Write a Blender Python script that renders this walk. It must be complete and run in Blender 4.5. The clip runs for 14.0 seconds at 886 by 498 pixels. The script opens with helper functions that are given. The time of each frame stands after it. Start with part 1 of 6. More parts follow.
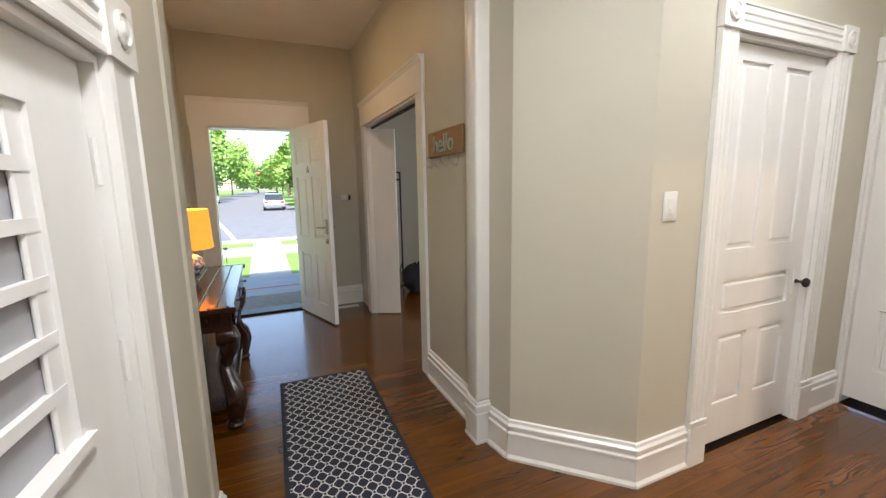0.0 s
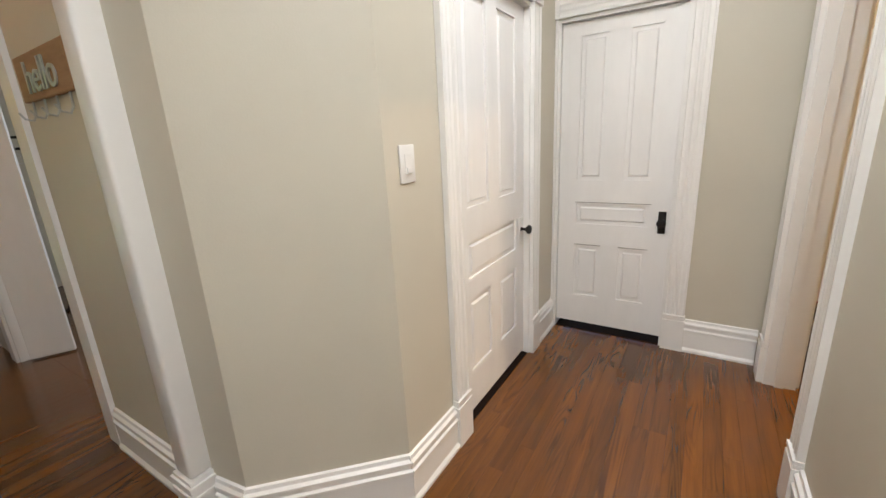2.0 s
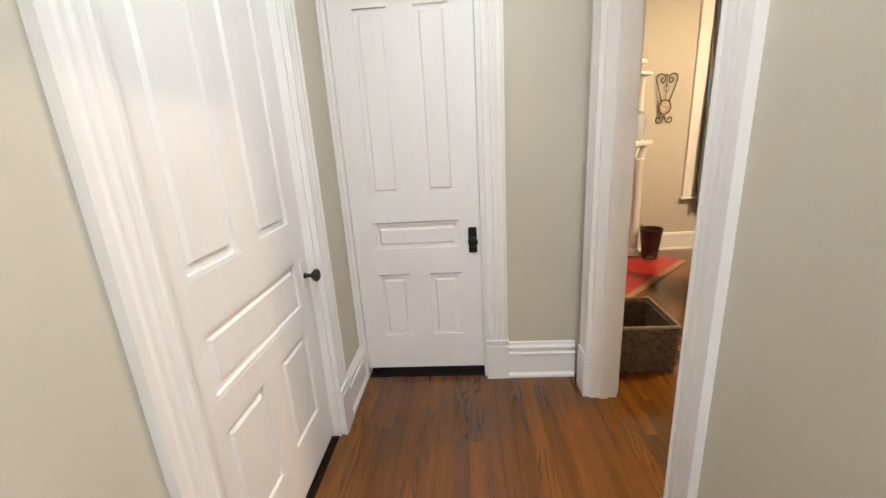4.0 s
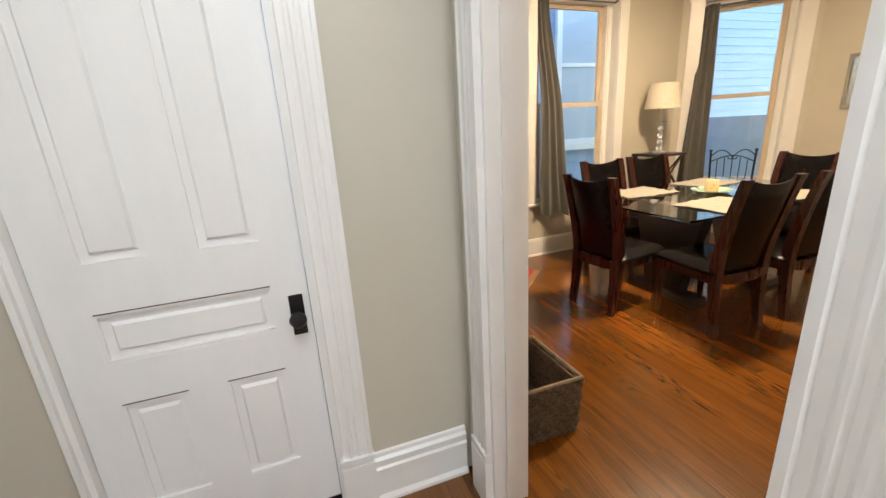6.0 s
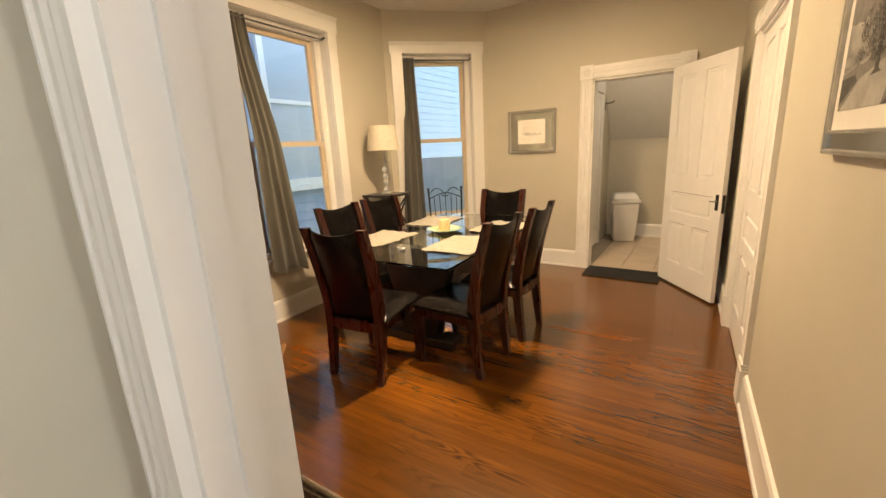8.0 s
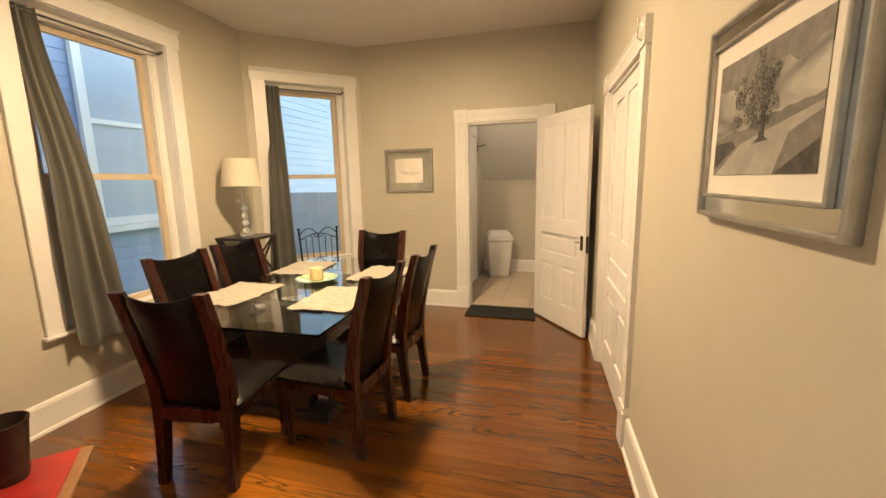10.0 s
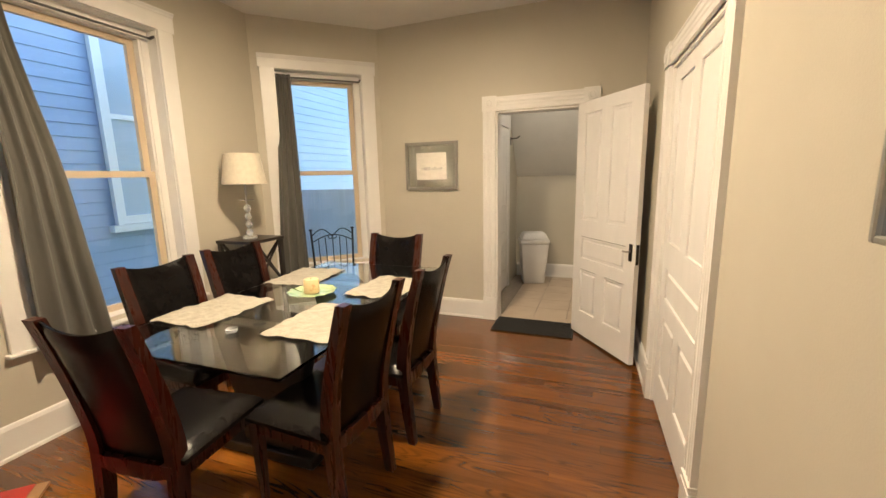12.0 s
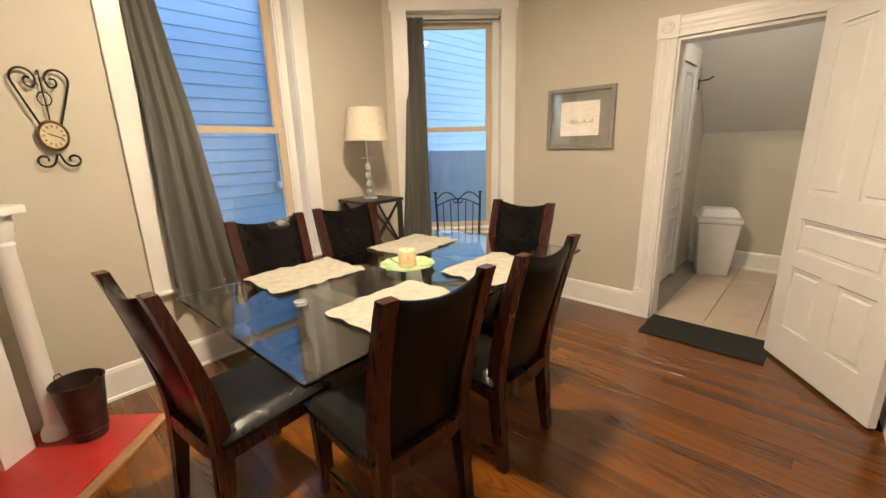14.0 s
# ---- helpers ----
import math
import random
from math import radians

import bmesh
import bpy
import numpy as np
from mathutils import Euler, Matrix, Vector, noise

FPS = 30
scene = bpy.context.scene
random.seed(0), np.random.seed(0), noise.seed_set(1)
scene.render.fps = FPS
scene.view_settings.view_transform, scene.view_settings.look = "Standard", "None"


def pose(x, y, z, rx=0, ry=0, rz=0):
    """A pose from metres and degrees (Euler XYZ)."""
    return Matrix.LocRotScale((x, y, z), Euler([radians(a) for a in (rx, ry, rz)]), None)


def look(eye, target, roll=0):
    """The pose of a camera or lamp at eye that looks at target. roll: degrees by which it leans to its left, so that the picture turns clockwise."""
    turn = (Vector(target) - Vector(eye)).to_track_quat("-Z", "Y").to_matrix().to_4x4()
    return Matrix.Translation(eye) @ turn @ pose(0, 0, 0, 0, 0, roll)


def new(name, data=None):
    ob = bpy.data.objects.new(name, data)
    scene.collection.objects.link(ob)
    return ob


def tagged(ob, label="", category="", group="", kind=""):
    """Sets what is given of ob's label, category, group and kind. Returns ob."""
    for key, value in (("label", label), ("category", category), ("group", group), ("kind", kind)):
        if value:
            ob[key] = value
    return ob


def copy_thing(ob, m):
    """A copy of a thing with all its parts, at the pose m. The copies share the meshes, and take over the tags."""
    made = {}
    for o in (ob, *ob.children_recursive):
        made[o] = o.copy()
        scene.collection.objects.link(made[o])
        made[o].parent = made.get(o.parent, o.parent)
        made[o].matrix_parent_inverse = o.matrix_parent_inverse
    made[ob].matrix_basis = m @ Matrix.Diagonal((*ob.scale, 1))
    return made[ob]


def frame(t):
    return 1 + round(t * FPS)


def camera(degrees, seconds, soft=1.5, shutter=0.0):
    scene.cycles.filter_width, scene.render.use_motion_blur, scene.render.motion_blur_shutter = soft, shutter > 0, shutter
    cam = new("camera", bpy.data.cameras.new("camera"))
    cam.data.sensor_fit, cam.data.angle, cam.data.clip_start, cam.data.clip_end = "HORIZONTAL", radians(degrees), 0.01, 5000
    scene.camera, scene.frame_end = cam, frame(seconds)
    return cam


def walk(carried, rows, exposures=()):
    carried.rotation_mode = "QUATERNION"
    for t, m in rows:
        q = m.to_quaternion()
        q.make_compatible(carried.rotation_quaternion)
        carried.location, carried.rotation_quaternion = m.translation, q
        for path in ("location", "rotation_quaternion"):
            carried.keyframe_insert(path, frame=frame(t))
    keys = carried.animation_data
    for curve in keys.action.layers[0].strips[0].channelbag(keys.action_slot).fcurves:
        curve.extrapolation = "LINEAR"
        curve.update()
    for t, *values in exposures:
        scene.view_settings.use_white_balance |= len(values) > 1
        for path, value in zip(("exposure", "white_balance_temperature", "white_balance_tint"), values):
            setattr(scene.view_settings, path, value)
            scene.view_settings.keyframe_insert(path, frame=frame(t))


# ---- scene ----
cam = camera(95.1, 14.0)
# seconds, eye, point looked at, roll
ROWS = [
    (0, (0.034, 0.011, 1.420), (1.628, 3.625, 0.794), -1.0),
    (0.5, (0.091, 0.132, 1.397), (2.147, 3.460, 0.563), -1.7),
    (1, (0.214, 0.222, 1.380), (2.684, 3.222, 0.430), -2.4),
    (1.5, (0.377, 0.299, 1.386), (3.241, 2.905, 0.382), -2.7),
    (2, (0.520, 0.375, 1.383), (3.772, 2.459, 0.345), -3.0),
    (2.5, (0.671, 0.503, 1.399), (4.221, 2.025, 0.361), -3.3),
    (3, (0.835, 0.575, 1.392), (4.559, 1.595, 0.350), -3.3),
    (5.5, (1.827, 0.527, 1.377), (5.570, -0.251, 0.205), -3.5),
    (6, (2.013, 0.489, 1.372), (5.639, -0.765, 0.238), -3.5),
    (6.5, (2.215, 0.485, 1.391), (5.596, -1.348, 0.297), -3.6),
    (7, (2.359, 0.432, 1.388), (5.416, -1.929, 0.350), -3.6),
    (7.5, (2.474, 0.305, 1.410), (5.110, -2.513, 0.394), -3.3),
    (8, (2.554, 0.177, 1.409), (4.660, -3.079, 0.471), -2.8),
    (8.5, (2.664, 0.077, 1.416), (4.201, -3.506, 0.578), -2.0),
    (9, (2.711, 0.028, 1.436), (3.776, -3.765, 0.706), -1.3),
    (11.5, (2.611, -0.468, 1.469), (3.669, -4.272, 0.827), -1.1),
    (12, (2.676, -0.617, 1.468), (4.094, -4.291, 0.766), -1.3),
    (12.5, (2.758, -0.676, 1.447), (4.536, -4.174, 0.673), -1.4),
    (13, (2.713, -0.823, 1.450), (4.871, -4.083, 0.598), -1.4),
    (13.5, (2.679, -0.981, 1.427), (5.109, -4.021, 0.507), -1.6),
    (14, (2.751, -1.209, 1.401), (5.401, -4.035, 0.401), -1.5),
]
# exposure in stops, white balance in kelvin and tint along the walk
walk(cam, [(t, look(eye, target, roll)) for t, eye, target, roll in ROWS],
     [(0.0, 2.38, 6600, 12), (3.0, 2.43, 6600, 12), (5.5, 2.6, 6100, 10), (6.5, 2.52, 6250, 10), (8.0, 2.5, 7000, 10), (9.0, 2.48, 7400, 10), (11.5, 2.48, 6050, 8), (12.5, 2.44, 5900, 8), (14.0, 2.46, 5750, 8)])

# ---- world and light ----
world = bpy.data.worlds.new("sky")
scene.world = world
world.use_nodes = True
wn = world.node_tree.nodes
sky = wn.new("ShaderNodeTexSky")
sky.sky_type, sky.sun_disc = "NISHITA", False
sky.sun_elevation, sky.sun_rotation = radians(52), radians(176)
wn["Background"].inputs["Strength"].default_value = 0.125
world.node_tree.links.new(sky.outputs["Color"], wn["Background"].inputs["Color"])


def sun(elevation, bearing, strength):
    d = bpy.data.lights.new("sun", "SUN")
    d.energy, d.angle, d.color = strength, radians(3), (1.0, 0.95, 0.88)
    ob = new("sun", d)
    e, b = radians(elevation), radians(bearing)
    ob.matrix_world = look((0, 0, 0), (-math.sin(b) * math.cos(e), -math.cos(b) * math.cos(e), -math.sin(e)))


def bulb(x, y, z, watts, color, radius=0.1):
    d = bpy.data.lights.new("bulb", "POINT")
    d.energy, d.color, d.shadow_soft_size = watts, color, radius
    new("bulb", d).location = (x, y, z)


def downlight(x, y, z, watts, color, size=0.3):
    d = bpy.data.lights.new("ceiling_lamp", "AREA")
    d.shape, d.size, d.energy, d.color = "DISK", size, watts, color
    new("ceiling_lamp", d).location = (x, y, z)


def fill_light(m, w, h, watts, color):
    d = bpy.data.lights.new("side_room_fill", "AREA")
    d.shape, d.size, d.size_y, d.energy, d.color = "RECTANGLE", w, h, watts, color
    new("side_room_fill", d).matrix_world = m


sun(52, 176, 3.5)
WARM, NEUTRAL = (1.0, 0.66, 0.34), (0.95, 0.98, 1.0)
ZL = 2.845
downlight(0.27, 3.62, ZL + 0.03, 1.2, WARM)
# entry, corridor and dining sources are unseen, inferred from how those rooms are lit
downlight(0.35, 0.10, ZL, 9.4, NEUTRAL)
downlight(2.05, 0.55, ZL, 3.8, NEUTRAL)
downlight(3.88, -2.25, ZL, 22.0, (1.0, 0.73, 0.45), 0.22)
# added passage lamp, unseen and without a fixture, to brighten that space
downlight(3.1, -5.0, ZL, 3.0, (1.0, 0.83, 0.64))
bulb(-0.47, 3.22, 1.205, 2.4, (1.0, 0.55, 0.20), 0.03)
# added fill standing in for sky light through the unseen side room window
fill_light(look((3.57, 3.30, 1.50), (1.5, 3.6, 1.1)), 1.0, 1.7, 5.5, (0.86, 0.93, 1.0))


# ---- materials ----
def mat(name, c1, c2=None, rough=0.5, scale=8.0, stretch=(1, 1, 1), bump=0.0, fine=90.0, metal=0.0, coat=0.0, spread=(0.35, 0.65),
        emit=None, sheen=0.0, spec=0.5):
    m = bpy.data.materials.new(name)
    m.use_nodes = True
    n, l = m.node_tree.nodes, m.node_tree.links
    b = n["Principled BSDF"]
    c2 = c2 or tuple(v * 0.88 for v in c1)
    geo = n.new("ShaderNodeNewGeometry")
    mp = n.new("ShaderNodeMapping")
    mp.inputs["Scale"].default_value = stretch
    l.new(geo.outputs["Position"], mp.inputs["Vector"])
    no = n.new("ShaderNodeTexNoise")
    no.inputs["Scale"].default_value, no.inputs["Detail"].default_value, no.inputs["Roughness"].default_value = scale, 6, 0.6
    l.new(mp.outputs["Vector"], no.inputs["Vector"])
    ramp = n.new("ShaderNodeValToRGB")
    ramp.color_ramp.elements[0].position, ramp.color_ramp.elements[1].position = spread
    ramp.color_ramp.elements[0].color, ramp.color_ramp.elements[1].color = (*c1, 1), (*c2, 1)
    l.new(no.outputs["Fac"], ramp.inputs["Fac"])
    l.new(ramp.outputs["Color"], b.inputs["Base Color"])
    b.inputs["Metallic"].default_value = metal
    b.inputs["Specular IOR Level"].default_value = spec
    b.inputs["Coat Weight"].default_value = coat
    b.inputs["Coat Roughness"].default_value = 0.12
    b.inputs["Sheen Weight"].default_value = sheen
    nf = n.new("ShaderNodeTexNoise")
    nf.inputs["Scale"].default_value, nf.inputs["Detail"].default_value = fine, 4
    l.new(mp.outputs["Vector"], nf.inputs["Vector"])
    mr = n.new("ShaderNodeMapRange")
    mr.inputs["To Min"].default_value, mr.inputs["To Max"].default_value = max(rough - 0.06, 0.02), min(rough + 0.08, 1)
    l.new(no.outputs["Fac"], mr.inputs["Value"])
    l.new(mr.outputs["Result"], b.inputs["Roughness"])
    if bump:
        bp = n.new("ShaderNodeBump")
        bp.inputs["Strength"].default_value, bp.inputs["Distance"].default_value = bump, 0.01
        l.new(nf.outputs["Fac"], bp.inputs["Height"])
        l.new(bp.outputs["Normal"], b.inputs["Normal"])
    if emit:
        b.inputs["Emission Color"].default_value, b.inputs["Emission Strength"].default_value = (*emit[0], 1), emit[1]
    return m


def oak(name, dark, light, rough, coat=0.25, planks=True):
    """Stained oak boards with the grain along x: long cathedral figure, fine pores, and a tone of its own for every board."""
    m = bpy.data.materials.new(name)
    m.use_nodes = True
    n, l = m.node_tree.nodes, m.node_tree.links
    b = n["Principled BSDF"]
    geo, info = n.new("ShaderNodeNewGeometry"), n.new("ShaderNodeObjectInfo")
    add = n.new("ShaderNodeVectorMath")
    add.operation = "MULTIPLY_ADD"
    comb = n.new("ShaderNodeCombineXYZ")
    rnd = n.new("ShaderNodeMath")
    rnd.operation = "ADD"
    l.new(info.outputs["Random"], rnd.inputs[0])
    l.new(geo.outputs["Random Per Island"], rnd.inputs[1])
    for k in range(3):
        l.new(rnd.outputs[0], comb.inputs[k])
    add.inputs[1].default_value = (37.0, 19.0, 11.0)
    l.new(comb.outputs[0], add.inputs[0])
    l.new(geo.outputs["Position"], add.inputs[2])
    def math_(op, a, b2=None, c=None):
        q = n.new("ShaderNodeMath")
        q.operation = op
        for k, v in enumerate((a, b2, c)):
            if v is None:
                continue
            if isinstance(v, (int, float)):
                q.inputs[k].default_value = v
            else:
                l.new(v, q.inputs[k])
        return q.outputs[0]

    def tex(scale, detail, distortion=0.0, source=None):
        mp = n.new("ShaderNodeMapping")
        mp.inputs["Scale"].default_value = scale
        l.new(source or add.outputs[0], mp.inputs["Vector"])
        t = n.new("ShaderNodeTexNoise")
        t.inputs["Scale"].default_value, t.inputs["Detail"].default_value, t.inputs["Distortion"].default_value = 1.0, detail, distortion
        l.new(mp.outputs["Vector"], t.inputs["Vector"])
        return t.outputs["Fac"]

    fig = tex((0.9, 10.0, 1.0), 2.0, 0.45)
    ring = math_("PINGPONG", math_("MULTIPLY", fig, 15.0), 0.5)
    lines = n.new("ShaderNodeMapRange")
    lines.interpolation_type = "SMOOTHSTEP"
    lines.inputs["From Min"].default_value, lines.inputs["From Max"].default_value = 0.0, 0.34
    l.new(ring, lines.inputs["Value"])
    strength = n.new("ShaderNodeMapRange")
    strength.inputs["From Min"].default_value, strength.inputs["From Max"].default_value = 0.48, 0.64
    l.new(tex((1.1, 4.0, 1.0), 2.0), strength.inputs["Value"])
    soft_ = math_("SUBTRACT", 1.0, math_("MULTIPLY", math_("SUBTRACT", 1.0, lines.outputs["Result"]), math_("MULTIPLY_ADD", strength.outputs["Result"], 0.42, 0.04)))
    pore = n.new("ShaderNodeTexNoise")
    mp2 = n.new("ShaderNodeMapping")
    mp2.inputs["Scale"].default_value = (7.0, 190.0, 1.0)
    l.new(add.outputs[0], mp2.inputs["Vector"])
    pore.inputs["Scale"].default_value, pore.inputs["Detail"].default_value = 1.0, 3
    l.new(mp2.outputs["Vector"], pore.inputs["Vector"])
    streak = tex((1.1, 24.0, 1.0), 4.0, 0.3)
    band = n.new("ShaderNodeMapRange")
    band.interpolation_type = "SMOOTHSTEP"
    band.inputs["From Min"].default_value, band.inputs["From Max"].default_value = 0.33, 0.66
    l.new(streak, band.inputs["Value"])
    tone = math_("MULTIPLY", soft_, math_("MULTIPLY_ADD", band.outputs["Result"], 0.17, math_("MULTIPLY_ADD", pore.outputs["Fac"], 0.26, 0.50)))
    blot = tex((0.8, 1.1, 1.0), 3.0, 0.0, geo.outputs["Position"])
    tone = math_("MULTIPLY", tone, math_("MULTIPLY_ADD", blot, 0.7, 0.62))
    ramp = n.new("ShaderNodeValToRGB")
    e = ramp.color_ramp.elements
    e[0].position, e[1].position = 0.18, 0.98
    e[0].color, e[1].color = (*dark, 1), (*light, 1)
    l.new(tone, ramp.inputs["Fac"])
    hsv = n.new("ShaderNodeHueSaturation")
    val = n.new("ShaderNodeMapRange")
    val.inputs["To Min"].default_value, val.inputs["To Max"].default_value = 0.70, 1.15
    l.new(math_("FRACT", rnd.outputs[0]), val.inputs["Value"])
    l.new(val.outputs["Result"], hsv.inputs["Value"])
    l.new(ramp.outputs["Color"], hsv.inputs["Color"])
    l.new(hsv.outputs["Color"], b.inputs["Base Color"])
    b.inputs["Roughness"].default_value = rough
    b.inputs["Specular IOR Level"].default_value = 0.36
    b.inputs["Coat Weight"].default_value, b.inputs["Coat Roughness"].default_value = coat, 0.13
    bp = n.new("ShaderNodeBump")
    bp.inputs["Strength"].default_value, bp.inputs["Distance"].default_value = 0.06, 0.002
    l.new(pore.outputs["Fac"], bp.inputs["Height"])
    l.new(bp.outputs["Normal"], b.inputs["Normal"])
    return m


def glass(name, tint=(1, 1, 1), rough=0.0):
    m = bpy.data.materials.new(name)
    m.use_nodes = True
    b = m.node_tree.nodes["Principled BSDF"]
    b.inputs["Base Color"].default_value = (*tint, 1)
    b.inputs["Transmission Weight"].default_value = 1.0
    b.inputs["Roughness"].default_value = rough
    b.inputs["IOR"].default_value = 1.45
    return m


PAINT = mat("greige_wall_paint", (0.56, 0.525, 0.44), (0.53, 0.497, 0.415), 0.5, 1.3, bump=0.05, fine=160)
CEIL = mat("ceiling_paint", (0.74, 0.72, 0.68), (0.70, 0.68, 0.64), 0.8, 2.0, bump=0.05, fine=120)
WHITE = mat("white_gloss_paint", (0.80, 0.79, 0.77), (0.76, 0.75, 0.73), 0.30, 3.0, bump=0.015, fine=45)
DOORWHITE = mat("white_door_paint", (0.81, 0.80, 0.79), (0.77, 0.765, 0.755), 0.36, 4.0, stretch=(2, 2, 0.6), bump=0.02, fine=70)
FLOOR = oak("stained_oak_boards", (0.014, 0.0040, 0.0009), (0.208, 0.069, 0.0060), 0.27, 0.6)
SUB = mat("dark_subfloor", (0.012, 0.007, 0.005), (0.018, 0.010, 0.007), 0.9, spec=0.05)
TILE = mat("beige_floor_tile", (0.52, 0.43, 0.33), (0.46, 0.37, 0.28), 0.35, 4.0, bump=0.03)
GROUT = mat("grout", (0.30, 0.26, 0.21), (0.25, 0.21, 0.17), 0.9, 30)
BLACK = mat("black_iron", (0.012, 0.011, 0.011), (0.02, 0.018, 0.017), 0.42, 30, metal=0.4, bump=0.1)
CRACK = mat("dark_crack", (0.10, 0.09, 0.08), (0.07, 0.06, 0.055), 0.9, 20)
PANE = glass("window_glass")
CLEAR = glass("table_glass", (0.90, 0.97, 0.95))
CRYSTAL = glass("crystal", (0.95, 0.98, 1.0), 0.05)
CRYSTAL.node_tree.nodes["Principled BSDF"].inputs["Transmission Weight"].default_value = 0.72


# ---- building helpers ----
def box(bm, x0, y0, z0, x1, y1, z1):
    v = [bm.verts.new(p) for p in ((x0, y0, z0), (x1, y0, z0), (x1, y1, z0), (x0, y1, z0), (x0, y0, z1), (x1, y0, z1), (x1, y1, z1), (x0, y1, z1))]
    flip = (x1 - x0) * (y1 - y0) * (z1 - z0) < 0
    for f in ((3, 2, 1, 0), (4, 5, 6, 7), (0, 1, 5, 4), (1, 2, 6, 5), (2, 3, 7, 6), (3, 0, 4, 7)):
        bm.faces.new([v[i] for i in (reversed(f) if flip else f)])
    return v


def boxes(*list_of):
    bm = bmesh.new()
    for b in list_of:
        box(bm, *b)
    return bm


def bevelled(bm, r, seg=2):
    bmesh.ops.bevel(bm, geom=list(bm.edges), offset=r, segments=seg, profile=0.5, affect="EDGES", clamp_overlap=True)
    return bm


def extruded(outline, axis, a, b):
    """A closed outline in the two other axes, drawn out along axis 0, 1 or 2 from a to b."""
    bm = bmesh.new()
    rows = []
    for s in (a, b):
        row = []
        for p in outline:
            q = list(p)
            q.insert(axis, s)
            row.append(bm.verts.new(q))
        rows.append(row)
    n = len(outline)
    for i in range(n):
        bm.faces.new((rows[0][i], rows[0][(i + 1) % n], rows[1][(i + 1) % n], rows[1][i]))
    bm.faces.new(rows[0][::-1])
    bm.faces.new(rows[1])
    bmesh.ops.recalc_face_normals(bm, faces=bm.faces)
    return bm


def lathe(profile, seg=24, bm=None, at=(0, 0, 0)):
    bm = bm or bmesh.new()
    rings = []
    for r, z in profile:
        rings.append([bm.verts.new((at[0] + r * math.cos(2 * math.pi * k / seg), at[1] + r * math.sin(2 * math.pi * k / seg), at[2] + z)) for k in range(seg)])
    for a, b in zip(rings, rings[1:]):
        for k in range(seg):
            bm.faces.new((a[k], a[(k + 1) % seg], b[(k + 1) % seg], b[k]))
    bm.faces.new(rings[0][::-1])
    bm.faces.new(rings[-1])
    return bm


def tube(points, r, seg=8, bm=None, closed=False):
    """A round rod along points; r is one radius or one for each point."""
    bm = bm or bmesh.new()
    pts = [Vector(p) for p in points]
    n = len(pts)
    rr = r if isinstance(r, (list, tuple)) else [r] * n
    up, rings = None, []
    for i, p in enumerate(pts):
        d = (pts[(i + 1) % n] - pts[i - 1]) if closed else (pts[min(i + 1, n - 1)] - pts[max(i - 1, 0)])
        d.normalize()
        if up is None:
            up = d.orthogonal().normalized()
        up = (up - d * up.dot(d)).normalized()
        side = d.cross(up)
        rings.append([bm.verts.new(p + rr[i] * (up * math.cos(2 * math.pi * k / seg) + side * math.sin(2 * math.pi * k / seg))) for k in range(seg)])
    pairs = list(zip(rings, rings[1:])) + ([(rings[-1], rings[0])] if closed else [])
    for a, b in pairs:
        for k in range(seg):
            bm.faces.new((a[k], a[(k + 1) % seg], b[(k + 1) % seg], b[k]))
    if not closed:
        bm.faces.new(rings[0][::-1])
        bm.faces.new(rings[-1])
    return bm


def sheet(fn, nu, nv, thick, bm=None):
    """A sheet of nu x nv cells from fn(u, v), given thickness along its normals."""
    bm = bm or bmesh.new()
    g = [[bm.verts.new(fn(i / nu, j / nv)) for j in range(nv + 1)] for i in range(nu + 1)]
    for i in range(nu):
        for j in range(nv):
            bm.faces.new((g[i][j], g[i + 1][j], g[i + 1][j + 1], g[i][j + 1]))
    bm.normal_update()
    bmesh.ops.solidify(bm, geom=list(bm.faces), thickness=thick)
    return bm


def mesh_of(name, bm, material, smooth=False):
    bmesh.ops.recalc_face_normals(bm, faces=bm.faces)
    me = bpy.data.meshes.new(name)
    bm.to_mesh(me)
    bm.free()
    me.materials.append(material)
    if smooth:
        for p in me.polygons:
            p.use_smooth = True
        me.set_sharp_from_angle(angle=radians(38))
    return me


def part(name, bm, material, parent=None, label="", smooth=False, m=None):
    ob = new(name, mesh_of(name, bm, material, smooth))
    if parent:
        ob.parent = parent
    if m is not None:
        ob.matrix_local = m
    return tagged(ob, label)


def thing(name, m, label="", category="", group="", kind=""):
    ob = new(name)
    ob.empty_display_size = 0.1
    ob.matrix_world = m
    return tagged(ob, label, category, group, kind)


def along(a, b):
    """The frame of a wall face from a to b: x along it, y into the room on its left, z up."""
    return pose(a[0], a[1], 0, 0, 0, math.degrees(math.atan2(b[1] - a[1], b[0] - a[0])))


def dist(a, b):
    return math.hypot(b[0] - a[0], b[1] - a[1])


H = 2.96


def wall(name, a, b, thick, openings=(), h=H, label="", ext0=0.0, ext1=0.0, material=None, back=None):
    """A wall whose room face runs from a to b, with the room on its left. Openings: from, to, bottom, top along it."""
    n = dist(a, b)
    bm = bmesh.new()
    s = -ext0
    for s0, s1, z0, z1 in sorted(openings):
        box(bm, s, -thick, 0, s0, 0, h)
        if z0 > 0:
            box(bm, s0, -thick, 0, s1, 0, z0)
        if z1 < h:
            box(bm, s0, -thick, z1, s1, 0, h)
        s = s1
    box(bm, s, -thick, 0, n + ext1, 0, h)
    ob = part(name, bm, material or PAINT)
    ob.matrix_world = along(a, b)
    return tagged(ob, label or "greige painted plaster wall", "wall", kind="structure")


